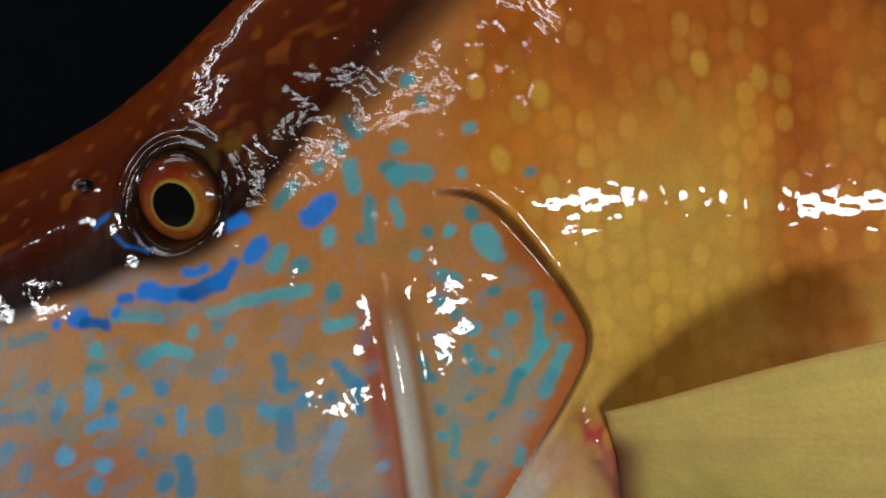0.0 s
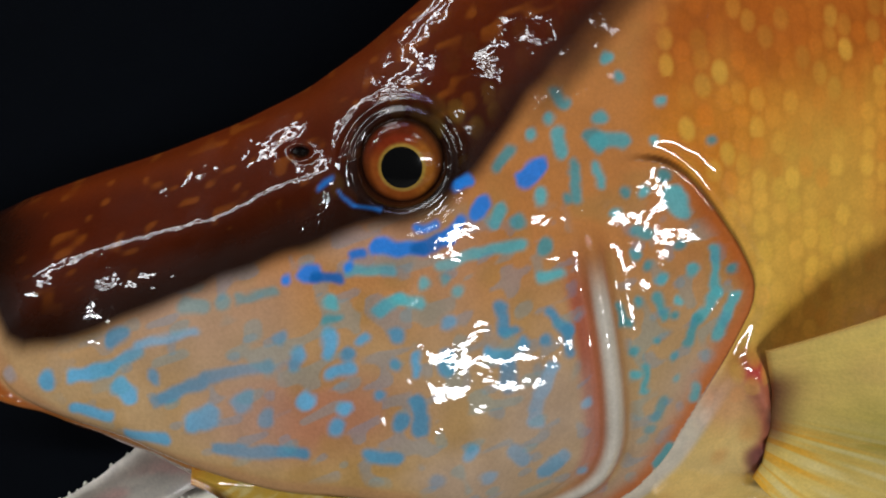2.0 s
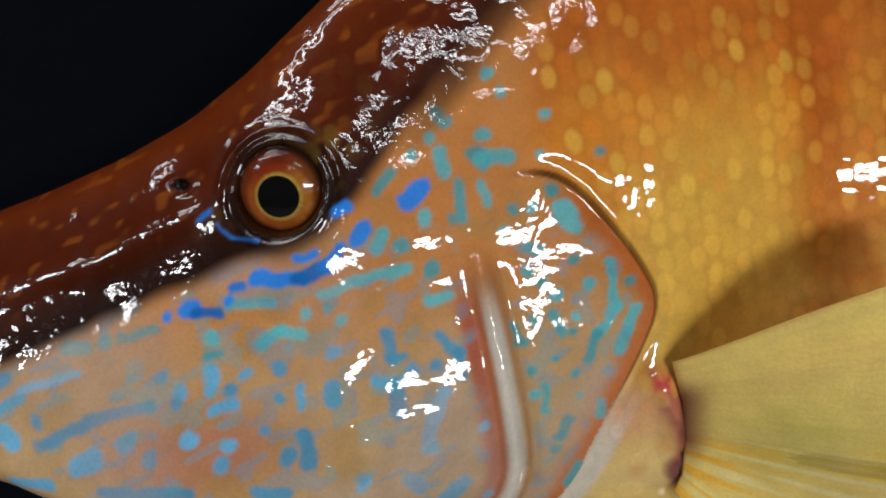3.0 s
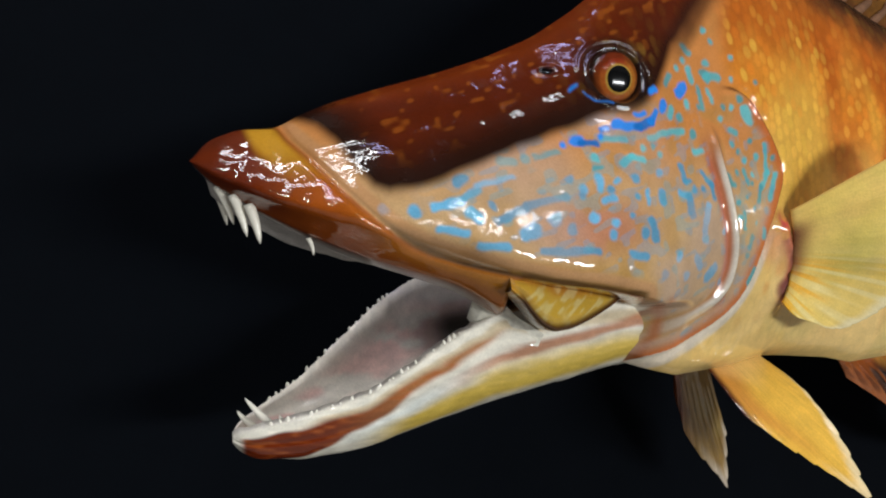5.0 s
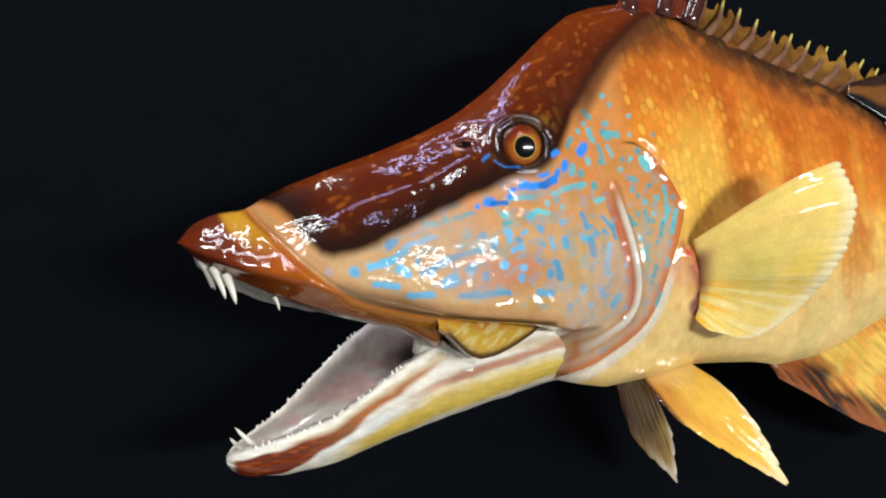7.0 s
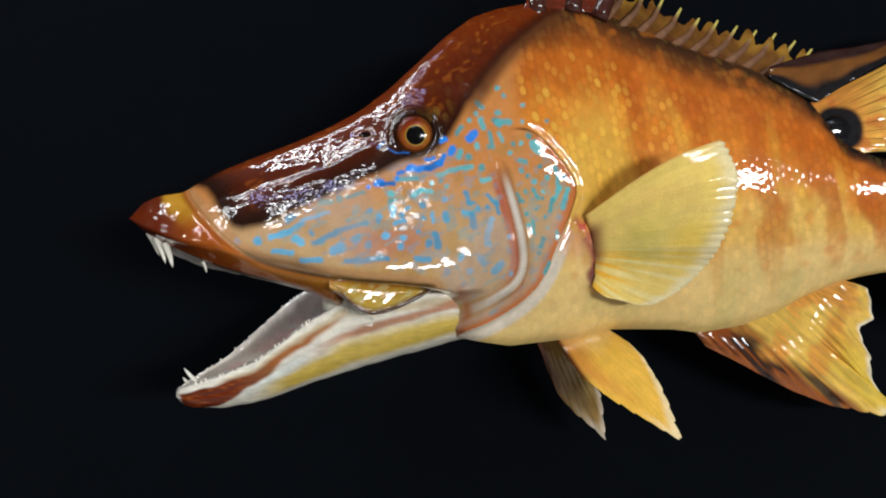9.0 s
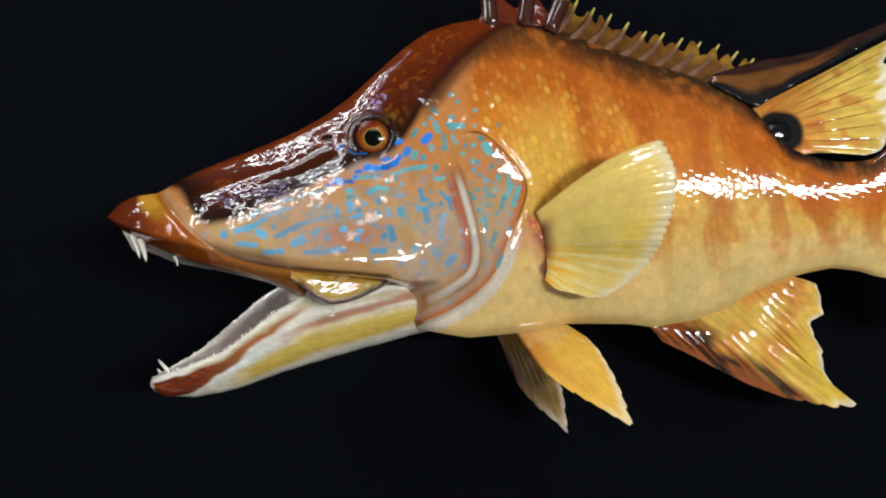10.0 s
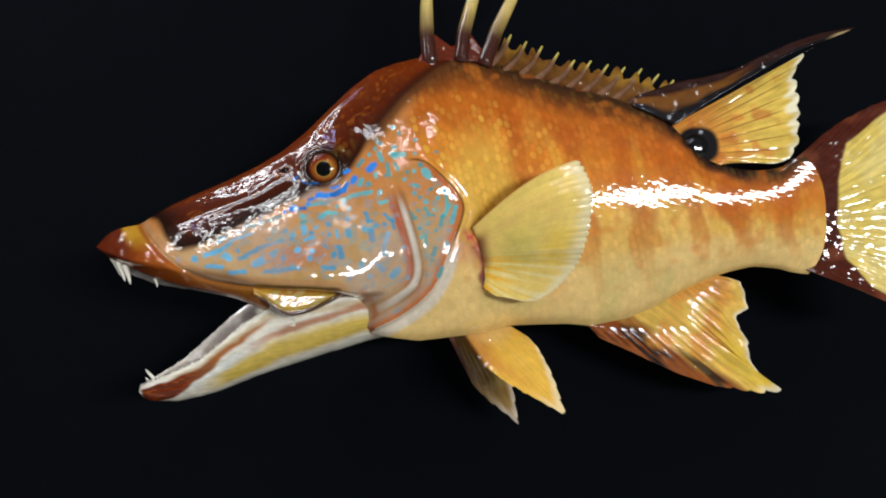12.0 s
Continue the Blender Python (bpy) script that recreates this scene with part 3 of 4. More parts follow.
    lipcol = over(lipcol, (0.48, 0.44, 0.40), ramp(s, -0.93, -0.99) * ramp(x, -130, -150))
    col = over(col, lipcol, ramp(lip, -1.2, 1.2))
    col = over(col, (0.46, 0.23, 0.10), 0.7 * ramp(np.abs(lip + 4), 4, 1) * (lip < 0) * ramp(mask, 0, -3))
    # shade in the groove between lip and cheek, painted dark brown
    col = over(col, (0.035, 0.013, 0.006), 0.75 * ramp(np.abs(lip + 0.3) + 1.2 * n2, 2.8, 0.8) * ramp(x, -185, -150) * ramp(x, -62, -74))
    scaly = ramp(head, 3, -6) * (0.5 + 0.45 * ramp(h, -0.75, -0.25)) + 0.25 * ramp(mask, 4, 14) * ramp(x, -120, -60)
    scaly = np.clip(scaly, 0, 1)
    _, rim, tone, hue = scale_cells(x, z)
    patch = 0.25 + 0.75 * ramp(value_noise(x, z, 24, 73), 0.25, 0.7)
    bright = ramp(x, 170, 50) * ramp(h, -0.6, -0.2) * ramp(h, 0.75, 0.45) * patch
    gold = over(col, (0.82, 0.50, 0.07), (0.06 + 0.55 * bright) * ramp(tone, 0.4, 1.0) * (1 - rim))
    gold = over(gold, (0.68, 0.17, 0.012), (0.06 + 0.25 * bright) * ramp(tone, 0.25, 0.0) * (1 - rim))
    gold = gold * (1 + 0.22 * (hue - 0.5) * (1 - rim))[..., None]
    gold = over(gold, col * 0.62, (0.10 + 0.18 * patch) * rim)
    return over(col, gold, scaly), scaly


fish = tagged(new("fish_mount"), "painted lacquered hogfish replica with open jaws, mounted on black cloth", "fish mount")


def build_body():
    xs = np.concatenate([np.linspace(-259.7, -250, 26)[:-1], np.arange(-250, 60, 0.62), np.arange(60, 378.1, 0.85)])
    s_front = np.sin(np.linspace(-1, 1, 381) * math.pi / 2) * 0.35 + np.linspace(-1, 1, 381) * 0.65
    s_back = s_front[::-1][8:-8:12]
    s = np.concatenate([s_front, s_back])
    x, sg = np.meshgrid(xs, s, indexing="ij")
    top, low = back_line(x), belly_line(x)
    z = (top + low) / 2 + sg * (top - low) / 2
    stand = bulge(x) * section(sg, x)
    up = relief(x, z) * ramp(np.abs(sg), 1.0, 0.93)
    front = np.arange(len(s)) < len(s_front)
    col, scaly = paint_body(x, z, sg)
    up = up + 0.075 * scaly * scale_cells(x, z)[0] * ramp(np.abs(sg), 1.0, 0.93)
    y = np.where(front[None, :], middle(sg, x) - stand - up, np.minimum(middle(sg, x) + stand * np.interp(x, [-120, 60, 200], [0.9, 1.6, 1.2]), 328.5)) + ledge(x, z)
    x = x - 14 * ramp(x, 335, 378) * np.abs(sg) ** 3
    faces = sheet_faces(len(xs), len(s), True)
    faces.append(list(range(len(s)))[::-1])
    faces.append([(len(xs) - 1) * len(s) + k for k in range(len(s))])
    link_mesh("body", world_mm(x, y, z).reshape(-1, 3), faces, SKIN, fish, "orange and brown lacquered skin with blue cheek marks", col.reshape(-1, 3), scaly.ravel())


build_body()


def surface_y(x, z):
    """The depth of the near skin at x, z."""
    return float(flank(np.array(x, float), np.array(z, float)) - relief(np.array([float(x)]), np.array([float(z)]))[0])


# ---- eye ----
def dome(cx, cz, radius, bulge, base_y, rings=26, turns=64):
    """A shallow round cap that faces the room."""
    a, b = np.meshgrid(np.linspace(0.0, 1.0, rings), np.linspace(0, 2 * math.pi, turns, endpoint=False), indexing="ij")
    x, z = cx + radius * a * np.cos(b), cz + radius * a * np.sin(b)
    return x, base_y - bulge * np.sqrt(np.maximum(1 - a * a, 0)), z, a, b


ey = flank(np.array(EYE_AT[0]), np.array(EYE_AT[1])) + 2.0
x, y, z, a, b = dome(EYE_AT[0], EYE_AT[1], 13.0, 5.5, float(ey))
off = np.hypot(x - EYE_AT[0] - 0.3, z - EYE_AT[1] + 1.4)
iris = np.zeros(x.shape + (3,)) + (0.30, 0.075, 0.013)
iris = over(iris, (0.20, 0.025, 0.008), ramp(np.sin(b) * a - 0.25 * np.cos(b) * a, 0.05, 0.6))
iris = over(iris, (0.36, 0.14, 0.018), 0.6 * ramp(np.cos(b) * a, 0.15, 0.6))
iris = over(iris, (0.40, 0.27, 0.05), 0.8 * ramp(off, 7.4, 6.6))
iris = over(iris, (0.10, 0.018, 0.005), 0.75 * ramp(off, 8.6, 10.5))
iris = over(iris, (0.02, 0.008, 0.004), ramp(a, 0.80, 0.95))
iris *= (0.85 + 0.3 * value_noise(b * 40, a * 10, 2.0, 41))[..., None]
eye = link_mesh("eye", world_mm(x, y, z).reshape(-1, 3), sheet_faces(26, 64, True), EYE_GLASS, fish, "glass eye with an amber and red iris", iris.reshape(-1, 3))
pz = EYE_AT[1] - 1.4
x, _, z, a, b = dome(EYE_AT[0] + 0.3, pz, 6.1, 1.0, 0.0, 12, 48)
rr = np.hypot(x - EYE_AT[0], z - EYE_AT[1]) / 13.0
y = float(ey) - 5.5 * np.sqrt(1 - rr * rr) - 0.25
link_mesh("pupil", world_mm(x, y, z).reshape(-1, 3), sheet_faces(12, 48, True), PUPIL, eye, "glossy black pupil")


# ---- lower jaw ----
JAW_X = [-246, -243, -236, -216, -188, -168, -150, -129, -92, -54, -20]
JAW_NEAR_Y = [214, 208, 203, 197, 191, 187, 185, 185, 186, 190, 203]
JAW_NEAR_Z = [-145, -143, -141, -136, -127, -115, -103, -93, -92, -92, -104]
JAW_FAR_Y = [219, 224, 231, 242, 254, 262, 268, 274, 284, 292, 294]
JAW_FAR_Z = [-146, -143, -139, -129.5, -108, -93, -84, -81, -84, -92, -104]
JAW_KEEL_Z = [-149, -153, -157, -160, -158, -153, -149, -145, -139, -133, -131]


def build_jaw():
    xs = np.concatenate([np.linspace(-246, -236, 14)[:-1], np.linspace(-236, -20, 150)])
    ny, nz, fy, fz, kz = (spline(list(zip(JAW_X, v)), 5)(xs) for v in (JAW_NEAR_Y, JAW_NEAR_Z, JAW_FAR_Y, JAW_FAR_Z, JAW_KEEL_Z))
    wall = np.interp(xs, [-246, -236, -150, -20], [1.0, 4.0, 6.0, 6.0])
    cy = (ny + fy) / 2
    loop_y, loop_z, code = [], [], []
    for v in np.linspace(0, 1, 60):      # near outer wall, rim to keel
        t = v * math.pi / 2
        loop_y.append(cy - (cy - ny) * np.cos(t) ** 0.75 - 1.5 * math.sin(2 * t) + 0.9 * math.exp(-((v - 0.32) / 0.05) ** 2))
        loop_z.append(nz + (kz - nz) * (0.25 * v + 0.75 * math.sin(t) ** 1.1))
        code.append(v)
    for v in np.linspace(0, 1, 24)[1:]:   # far outer wall, keel to rim
        t = (1 - v) * math.pi / 2
        loop_y.append(cy + (fy - cy) * np.cos(t) ** 0.75)
        loop_z.append(fz + (kz - fz) * math.sin(t))
        code.append(1 + v)
    floor_z = np.minimum(nz, fz) * 0.45 + kz * 0.55
    for v in np.linspace(0, 1, 40):       # inside, far rim to near rim
        t = v * math.pi
        loop_y.append((cy + (fy - cy - wall) * math.cos(t) * abs(math.cos(t)) ** -0.35 if abs(math.cos(t)) > 1e-6 else cy))
        rim = fz if v < 0.5 else nz
        loop_z.append(rim + (floor_z - rim) * math.sin(t) ** 0.8 + (1.2 if v in (0, 1) else 0))
        code.append(2 + v)
    y, z = np.stack([np.broadcast_to(q, xs.shape) for q in loop_y], 1), np.stack([np.broadcast_to(q, xs.shape) for q in loop_z], 1)
    x = np.repeat(xs[:, None], y.shape[1], 1)
    c = np.repeat(np.array(code)[None], len(xs), 0)
    n1, n2 = value_noise(x, z * 3, 14, 51), value_noise(x, z * 3, 5, 52)
    z = z + 0.8 * (value_noise(x, c * 60, 9, 53) - 0.5) + 1.3 * ramp(np.minimum(np.abs(c - 2.0), np.abs(c - 3.0)), 0.05, 0.0) * (value_noise(x, c, 3.2, 54) - 0.3)
    v = c + 0.05 * (n1 - 0.5)
    col = np.zeros(x.shape + (3,)) + (0.86, 0.82, 0.70)
    rear = ramp(x, -165, -120)
    col = over(col, (0.70, 0.74, 0.70), 0.8 * ramp(np.abs(v - 0.42), 0.16, 0.06) * ramp(x, -215, -185) * (1 - rear))
    col = over(col, (0.66, 0.46, 0.06), 0.95 * ramp(np.abs(v - np.interp(x, [-160, -60], [0.60, 0.46])), 0.24, 0.08) * ramp(x, -200, -165))
    col = over(col, (0.55, 0.40, 0.18), 0.6 * ramp(np.abs(v - 0.11), 0.06, 0.02) * ramp(x, -225, -200))
    col = over(col, (0.44, 0.15, 0.05), 0.85 * ramp(np.abs(v - np.interp(x, [-160, -110, -55], [0.36, 0.30, 0.16])), 0.08, 0.02) * rear)
    col = over(col, (0.34, 0.40, 0.30), 0.4 * ramp(v, 0.82, 0.97) * ramp(x, -205, -170))
    mid = np.interp(x, [-246, -236, -215, -195, -170, -120], [0.62, 0.56, 0.38, 0.25, 0.18, 0.15])
    half = np.interp(x, [-246, -236, -215, -195, -170, -130], [0.45, 0.42, 0.27, 0.14, 0.07, 0.03])
    brown = over(np.zeros(x.shape + (3,)) + (0.16, 0.022, 0.003), (0.40, 0.16, 0.05), ramp(x, -210, -160))
    brown = over(brown, (0.36, 0.09, 0.015), 0.6 * ramp(n2, 0.5, 0.9))
    wedge = ramp(np.abs(v - mid), half + 0.03, half - 0.05) * ramp(x, -120, -140)
    col = over(col, brown, wedge * ramp(x, -244, -240))
    inside = c > 1.97
    flesh = np.zeros(x.shape + (3,)) + (0.80, 0.74, 0.66)
    flesh = over(flesh, (0.80, 0.50, 0.46), 0.8 * ramp(np.abs(c - 2.2), 0.2, 0.05) * ramp(n1, 0.2, 0.6))
    flesh = over(flesh, (0.56, 0.44, 0.13), 0.8 * ramp(np.abs(c - 2.68), 0.14, 0.05) * ramp(x, -210, -180))
    # shade along the mouth's floor, painted as a brownish band
    flesh = over(flesh, (0.36, 0.26, 0.20), 0.6 * ramp(np.abs(c - 2.48), 0.06, 0.01) * ramp(x, -225, -200))
    # dark of the mouth cavity, put into the flesh colour towards the rear
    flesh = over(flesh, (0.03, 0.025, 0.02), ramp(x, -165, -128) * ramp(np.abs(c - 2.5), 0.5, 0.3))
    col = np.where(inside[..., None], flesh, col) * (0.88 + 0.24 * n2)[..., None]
    rows, cols = x.shape
    faces = sheet_faces(rows, cols, True) + [list(range(cols))[::-1]]
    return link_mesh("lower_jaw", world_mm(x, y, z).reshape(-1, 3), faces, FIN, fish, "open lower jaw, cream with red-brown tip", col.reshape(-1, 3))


jaw = build_jaw()


def tooth(parent, base, tip, radius, bend=0.5):
    """A curved tapering tooth, base and tip in millimetres."""
    base, tip = Vector(base), Vector(tip)
    axis = tip - base
    side = axis.cross(Vector((0, 1, 0))).normalized()
    other = axis.cross(side).normalized()
    verts, turns, rows = [], 10, 8
    for i in range(rows):
        t = i / (rows - 1)
        c = base + axis * t + side * bend * math.sin(t * math.pi)
        r = 0.88 * radius * (1 - 0.5 * t) * (1 - t ** 4) ** 0.5 + 0.1
        for k in range(turns):
            q = 2 * math.pi * k / turns
            verts.append(c + side * r * math.cos(q) + other * r * math.sin(q))
    pts = np.array([tuple(v) for v in verts])
    faces = sheet_faces(rows, turns, True) + [list(range(turns))[::-1], [(rows - 1) * turns + k for k in range(turns)]]
    return link_mesh("tooth", world_mm(pts[:, 0], pts[:, 1], pts[:, 2]), faces, TOOTH, parent)


for base, tip, r in (((-249, 196, -36), (-243, 194, -52), 2.4), ((-243, 190, -40), (-238, 188, -57), 2.6), ((-237, 187, -44), (-233, 185, -60), 2.6), ((-250, 212, -36), (-246, 214, -52), 2.4),
                     ((-214, 184, -58), (-212, 183, -65), 1.2)):
    tooth(fish, base, tip, r)
for base, tip, r in (((-226, 209, -144), (-240.5, 217, -129.5), 2.3), ((-236, 222, -145), (-244, 225, -137), 2.0), ((-222, 206, -142), (-226, 207, -136), 1.8)):
    tooth(jaw, base, tip, r)
rng = random.Random(5)
for near_y, near_z, inward in ((JAW_NEAR_Y, JAW_NEAR_Z, 2.5), (JAW_FAR_Y, JAW_FAR_Z, -2.5)):
    jx = -229.0
    while jx < -146:
        ty, tz, size = float(np.interp(jx, JAW_X, near_y)) + inward, float(np.interp(jx, JAW_X, near_z)), rng.uniform(0.6, 2.6)
        tooth(jaw, (jx, ty, tz - 1.5), (jx - rng.uniform(-0.5, 1.5), ty - 0.2 * inward, tz + size), rng.uniform(1.1, 1.9), 0.2)
        jx += rng.uniform(1.8, 4.2)


# ---- upper jaw plate that lies over the mouth's corner ----
def build_plate():
    u, w = np.meshgrid(np.linspace(0, 1, 90), np.linspace(0, 1, 36), indexing="ij")
    x = -134 + 67.5 * u
    top = np.interp(x, [-134, -122, -110, -95, -80, -66], [-74, -76.5, -79, -81.5, -84, -87]) + 1.2
    low = top - 1.5 - spline([(-140, 5), (-134, 8), (-128, 11), (-124, 15), (-117, 20.5), (-110, 22.5), (-100, 20.5), (-90, 16.5), (-78, 10), (-66, 2), (-60, 0)], 4)(x)
    z = low + (top - low) * w
    rim = np.minimum(np.minimum(w, 1 - w) * (top - low), 7) / 7
    rim = np.minimum(rim, np.clip(np.minimum(1 - u, u + 0.05) * 67 / 7, 0, 1))
    slant, across = 0.80 * x + 0.60 * z, 0.80 * z - 0.60 * x
    hatch = value_noise(slant * 0.35, across, 1.7, 63)
    y = 168.5 + 0.33 * (x + 126) - 6.0 * np.sqrt(np.clip(rim, 0, 1)) + 0.8 * (value_noise(x, z, 7, 61) - 0.5) + 0.28 * (hatch - 0.5) * ramp(rim, 0.3, 0.8)
    y = y - 2.2 * np.exp(-(((1 - rim) - 0.72) / 0.2) ** 2) * ramp(w, 0.62, 0.4)
    y = np.where((w < 0.001) | (w > 0.999), y + 7, y)
    col = np.zeros(x.shape + (3,)) + (0.50, 0.31, 0.035)
    col = over(col, (0.40, 0.15, 0.02), 0.85 * ramp(w + 0.25 * (value_noise(x, z, 9, 62) - 0.5), 0.55, 0.85))
    col = over(col, (0.46, 0.19, 0.02), ramp(u + 0.2 * value_noise(x, z, 10, 62), 0.32, 0.08))
    # glints on the plate's crinkles, painted as pale slanting hatch
    col = over(col, (0.62, 0.54, 0.24), 0.55 * ramp(hatch, 0.55, 0.85))
    col = over(col, (0.045, 0.014, 0.006), 0.96 * ramp(rim, 0.85, 0.35) * ramp(u, 0.02, 0.12) * ramp(w, 0.75, 0.5))
    col = over(col, (0.12, 0.04, 0.014), 0.7 * ramp(u, 0.80, 0.98))
    link_mesh("maxilla", world_mm(x, y, z).reshape(-1, 3), sheet_faces(90, 36), FIN, fish, "amber jaw plate with a dark brown rim", col.reshape(-1, 3))


build_plate()


# ---- fins ----
def through_points(pts, u):
    pts = np.array(pts, float)
    run = np.concatenate([[0], np.cumsum(np.linalg.norm(np.diff(pts, axis=0), axis=1))])
    run /= run[-1]
    fine = np.linspace(0, 1, 481)
    vals = np.stack([np.interp(fine, run, pts[:, k]) for k in range(3)], 1)
    ker = np.hanning(9)[1:-1]
    ker /= ker.sum()
    vals = np.stack([np.convolve(np.pad(vals[:, k], 3, mode="reflect", reflect_type="odd"), ker, "valid") for k in range(3)], 1)
    return np.stack([np.interp(u, fine, vals[:, k]) for k in range(3)], -1)


def fin(name, label, base, tip, rays, colours, ragged=0.04, amp=0.7, thick=1.1, belly=0.0, across=150, along=60, seed=0, bow=0.0, streak=0.4, lean=0.0, rough=0.7, cup=0.0, smooth_to=0.0, fade=0.0):
    """A ribbed sheet from a base line to an outer line (x, y, z in millimetres); colours(u, v, n) paints it."""
    u, v = np.meshgrid(np.linspace(0, 1, across), np.linspace(0, 1, along), indexing="ij")
    tooth_edge = ragged * (np.abs(((u * rays) % 1.0) - 0.5) * 2) ** 2 + ragged * 0.8 * value_noise(u * rays * 3, u * 0, 1.0, seed)
    tooth_edge = tooth_edge * ramp(u, smooth_to - 0.06, smooth_to)
    reach = (v * (1 - tooth_edge * ramp(v, 0.6, 1.0)))[..., None]
    p = through_points(base, u) * (1 - reach) + through_points(tip, u) * reach
    p[..., 2] += bow * np.sin(v * math.pi) * (ramp(u, 0.5, 0.0) - 0.5 * ramp(u, 0.6, 1.0))
    n1, n2 = value_noise(p[..., 0], p[..., 2], 16, seed + 1), value_noise(u * rays * 4, v * 8, 1.0, seed + 2)
    y = p[..., 1] - amp * np.abs(np.sin(u * rays * math.pi)) * ramp(v, 0.18, 0.5) * (1 - fade * ramp(v, 0.6, 0.85)) * (0.55 + 0.9 * value_noise(u * rays * 0.7, v * 5, 1.0, seed + 5)) - belly * np.sin(v * math.pi * 0.5) + 1.0 * (n1 - 0.5) + rough * (value_noise(p[..., 0], p[..., 2], 4.5, seed + 6) - 0.5) + lean * (p[..., 2] - p[:, 0, 2].mean())
    y = y - cup * np.sin(v * math.pi) ** 0.8 * ramp(u, 0.85, 0.05)
    half = thick * (1 - 0.6 * v) / 2
    col = colours(u, v, n1, n2, p) * (1 + streak * (n2 - 0.5))[..., None]
    a, b = world_mm(p[..., 0], y - half, p[..., 2]).reshape(-1, 3), world_mm(p[..., 0], y + half, p[..., 2]).reshape(-1, 3)
    f = sheet_faces(across, along)
    n = across * along
    ring = [i * along for i in range(across)] + [(across - 1) * along + j for j in range(1, along)] + [i * along + along - 1 for i in range(across - 2, -1, -1)] + list(range(along - 2, 0, -1))
    sides = [[ring[i], ring[(i + 1) % len(ring)], ring[(i + 1) % len(ring)] + n, ring[i] + n] for i in range(len(ring))]
    return link_mesh(name, np.concatenate([a, b]), f + [[k + n for k in reversed(q)] for q in f] + sides, FIN, fish, label, np.concatenate([col.reshape(-1, 3)] * 2))


def flat(u, colour):
    return np.zeros(u.shape + (3,)) + colour


def pectoral_paint(u, v, n1, n2, p):
    c = flat(u, (0.80, 0.58, 0.15))
    c = over(c, (0.58, 0.50, 0.09), 0.6 * ramp(np.hypot((u - 0.45) / 0.28, (v - 0.35) / 0.3), 1, 0.1))
    c = over(c, (0.84, 0.56, 0.05), 0.6 * ramp(np.hypot((u - 0.45) / 0.2, (v - 0.7) / 0.22), 1, 0.2))
    ray = value_noise(u * 46, v * 1.6, 1.0, 77)
    c = over(c, (0.86, 0.74, 0.36), 0.55 * ramp(ray, 0.45, 0.8) * ramp(u, 0.35, 0.6) * ramp(v, 0.05, 0.3))
    c = over(c, (0.86, 0.42, 0.015), 0.85 * ramp(ray, 0.5, 0.2) * ramp(u, 0.42, 0.62) * ramp(v, 0.6, 0.15))
    c = over(c, (0.80, 0.70, 0.42), 0.85 * ramp(v + 0.08 * (ray - 0.5), 0.80, 0.97))
    c = over(c, (0.70, 0.44, 0.14), 0.35 * ramp(value_noise(p[..., 0], p[..., 2], 12, 78), 0.5, 0.85) * ramp(v, 0.9, 0.5) * ramp(u, 0.5, 0.3))
    c = over(c, (0.62, 0.36, 0.10), 0.7 * ramp(u, 0.02, 0.0))
    return over(c, (0.12, 0.014, 0.012), 0.88 * ramp(v + 0.04 * (n1 - 0.5), 0.13, 0.01) * ramp(u, 0.08, 0.25) * (1 - 0.7 * ramp(u, 0.55, 0.8)))


fin("pectoral_fin", "translucent yellow fan-shaped side fin", [(45, 198, -48), (49, 200, -62), (51, 203, -77), (51, 206, -92), (49, 208, -99)],
    [(136, 173, -4), (141, 173, -14), (143, 168, -30), (142, 171, -46), (139, 176, -62), (134, 184, -78), (130, 195, -90), (120, 202, -102), (108, 207, -111), (94, 211, -117), (82, 211, -116), (67, 210, -109)], 30, pectoral_paint, 0.016, 0.04, belly=2, across=360, seed=70, bow=7.0, streak=0.06, rough=0.15, cup=11.0)


def pelvic_paint(u, v, n1, n2, p):
    c = flat(u, (0.80, 0.47, 0.07))
    c = over(c, (0.66, 0.27, 0.05), 0.8 * ramp(u + 0.15 * (n1 - 0.5), 0.50, 0.15) * ramp(v, 1.0, 0.6))
    c = over(c, (0.80, 0.56, 0.24), 0.5 * ramp(v, 0.3, 0.05))
    c = over(c, (0.10, 0.018, 0.005), ramp(u + 0.05 * n1, 0.13, 0.03))
    return over(c, (0.82, 0.66, 0.38), 0.9 * ramp(v + 0.05 * n2, 0.84, 0.98) * ramp(u, 0.3, 0.5))


fin("pelvic_fin", "orange pointed belly fin with brown front edge", [(28, 252, -137), (45, 253, -138), (60, 254, -138), (76, 256, -139)],
    [(43, 234, -169), (60, 222, -185), (85, 212, -203), (103, 207, -216), (102, 215, -198), (99, 226, -176), (95, 240, -160), (89, 250, -150)], 14, pelvic_paint, 0.03, 0.12, across=160, seed=80, lean=0.14, rough=0.2, streak=0.15)


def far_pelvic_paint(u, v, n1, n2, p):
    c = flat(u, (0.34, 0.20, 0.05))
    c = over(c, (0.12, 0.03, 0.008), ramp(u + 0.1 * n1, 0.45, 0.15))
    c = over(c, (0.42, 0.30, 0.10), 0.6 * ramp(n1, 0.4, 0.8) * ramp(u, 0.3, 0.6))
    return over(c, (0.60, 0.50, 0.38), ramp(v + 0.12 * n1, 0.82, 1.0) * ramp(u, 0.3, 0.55))


